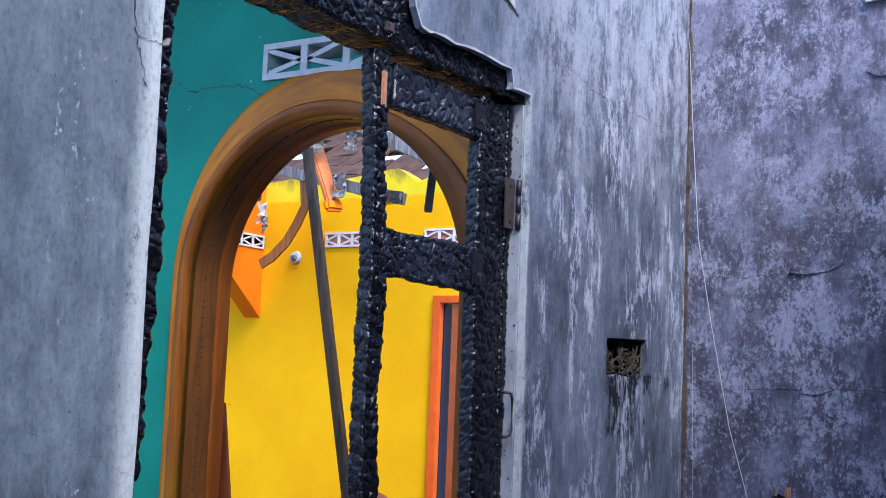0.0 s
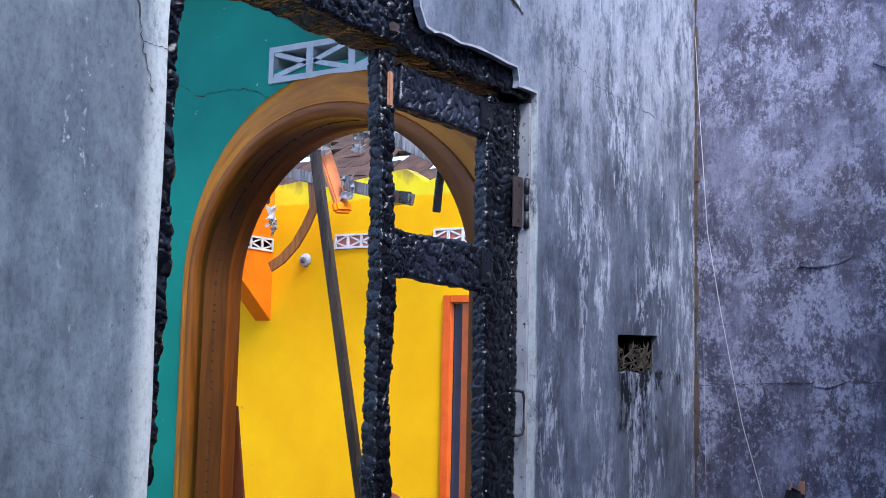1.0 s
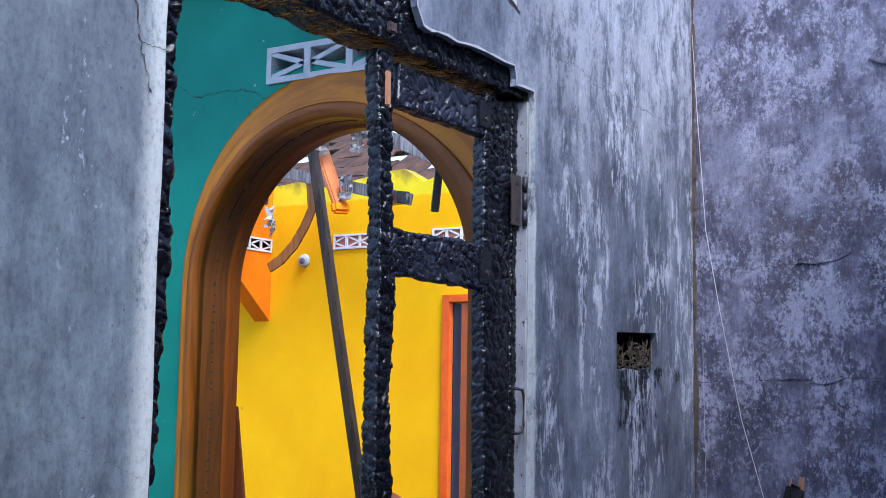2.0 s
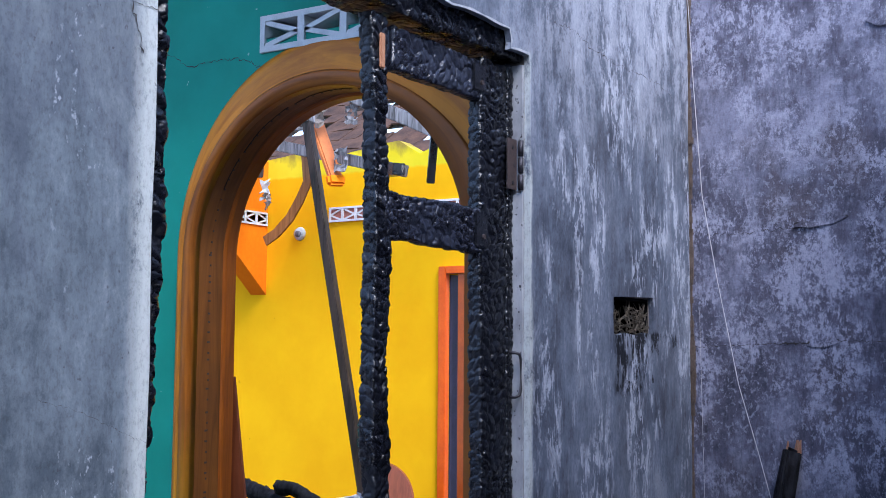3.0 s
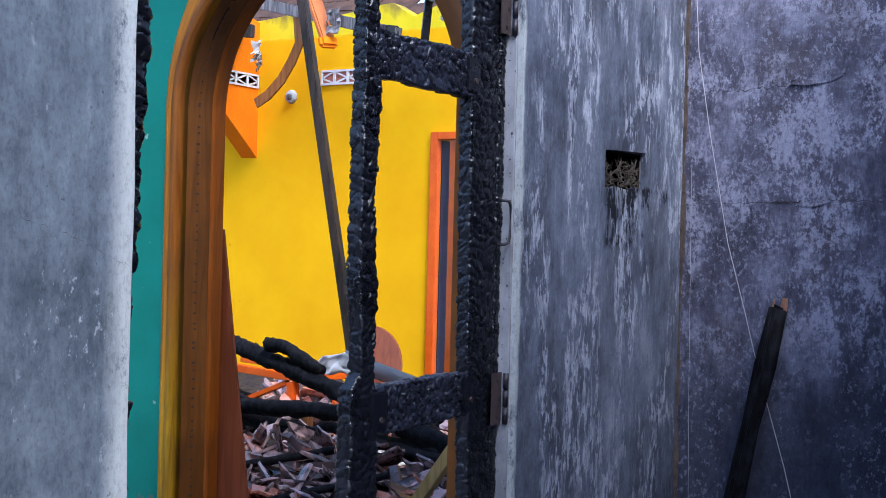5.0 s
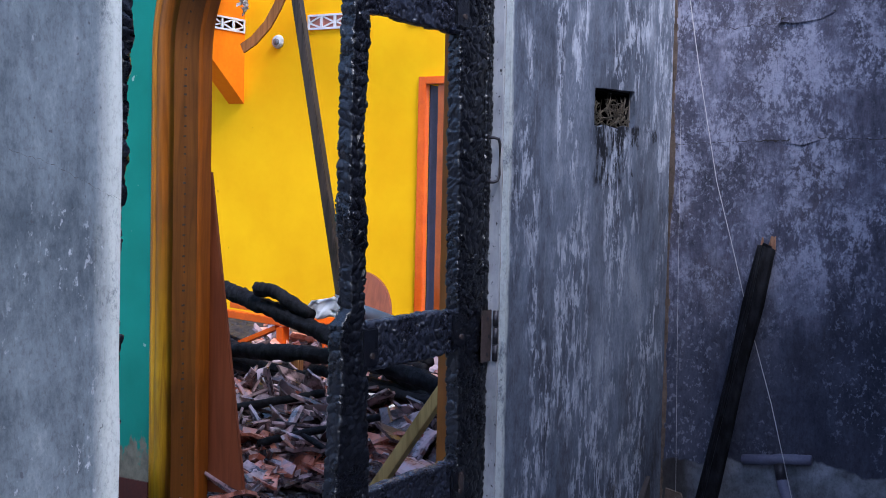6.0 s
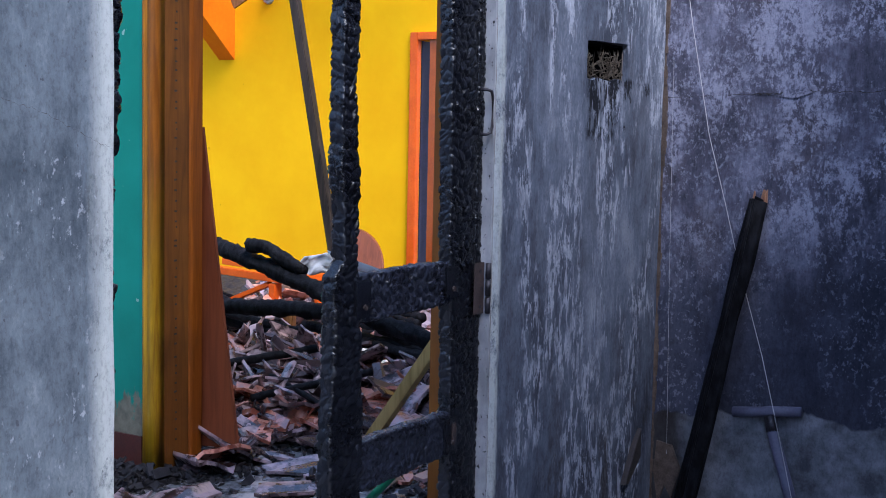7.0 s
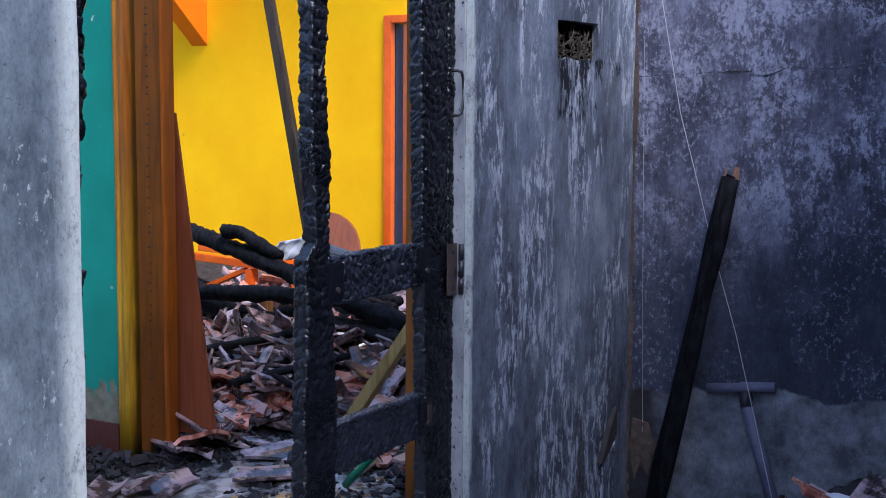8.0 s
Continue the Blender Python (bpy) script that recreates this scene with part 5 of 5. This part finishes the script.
for k, (cx, cy, cz, s) in enumerate(((6.95, 4.18, 2.85, 0.11), (6.98, 4.95, 2.68, 0.10), (6.9, 4.38, 3.22, 0.12), (6.95, 4.62, 3.2, 0.09), (7.0, 3.24, 2.83, 0.045), (6.95, 4.9, 2.58, 0.07), (6.9, 4.05, 3.2, 0.1))):
    t = base("hanging_scrap", "torn pale roofing scrap hanging from the burnt rafters", "scrap", "remains of the roof")
    b = bmesh.new()
    g = [[b.verts.new((cx + 0.5 * s * noise.noise((i * 0.77, j * 0.63, k + 0.3)), cy + s * (i / 4 - 0.5) + 0.3 * s * noise.noise((i * 0.8 + 0.2, j * 0.7, k + 5.4)), cz - s * 1.7 * (j / 6 - 0.5) * (1 + 0.4 * noise.noise((i * 0.9, 2.3, k + 0.6))))) for j in range(7)] for i in range(5)]
    for i in range(4):
        for j in range(6):
            if rng.random() > 0.18:
                b.faces.new((g[i][j], g[i + 1][j], g[i + 1][j + 1], g[i][j + 1]))
    b.normal_update()
    bmesh.ops.solidify(b, geom=b.faces[:], thickness=0.006)
    part("scrap", b, (GREYWOOD, DUSTY, BRICK)[k % 3], t)
# slope of tiles and laths beyond the wall top
roof = base("roof_slope", "scorched roof slope of laths and tiles beyond the wall", "roof", kind="structure")
for i in range(11):
    part("rafter", beam(bmesh.new(), (7.7, 1.8 + 0.55 * i, 2.9), (10.4, 1.8 + 0.55 * i + 0.1, 4.5), 0.06, 0.09, 0.004), DARKWOOD, roof)
for i in range(12):
    part("lath", beam(bmesh.new(), (7.75 + 0.23 * i, 1.4, 3.0 + 0.137 * i), (7.75 + 0.23 * i, 8.2, 3.0 + 0.137 * i), 0.04, 0.03, 0.003), GREYWOOD, roof)
b = bmesh.new()
for i in range(12):
    for j in range(34):
        if noise.noise((i * 0.45, j * 0.4, 7)) > -0.12:
            y = 1.4 + 0.2 * j
            box(b, -0.14, 0.14, -0.098, 0.098, 0, 0.015, m=pose(7.8 + 0.23 * i, y, 3.06 + 0.137 * i, rng.uniform(-4, 4), -30.8 + rng.uniform(-4, 4), rng.uniform(-4, 4)))
tagged(part("tiles", b, ROOFTILE, roof), kind="stuff")

outlet = base("wall_outlet", "round white ceiling-rose outlet on the yellow wall", "outlet")
b = tube(bmesh.new(), [(7.47, 4.98, 2.372), (7.452, 4.98, 2.372), (7.44, 4.98, 2.372)], 0.058, 24, 0.045)
part("plate", b, DUSTY, outlet, "", True)
part("core", tube(bmesh.new(), [(7.44, 4.975, 2.368), (7.425, 4.975, 2.368)], 0.026, 16), GREYWOOD, outlet, "", True)
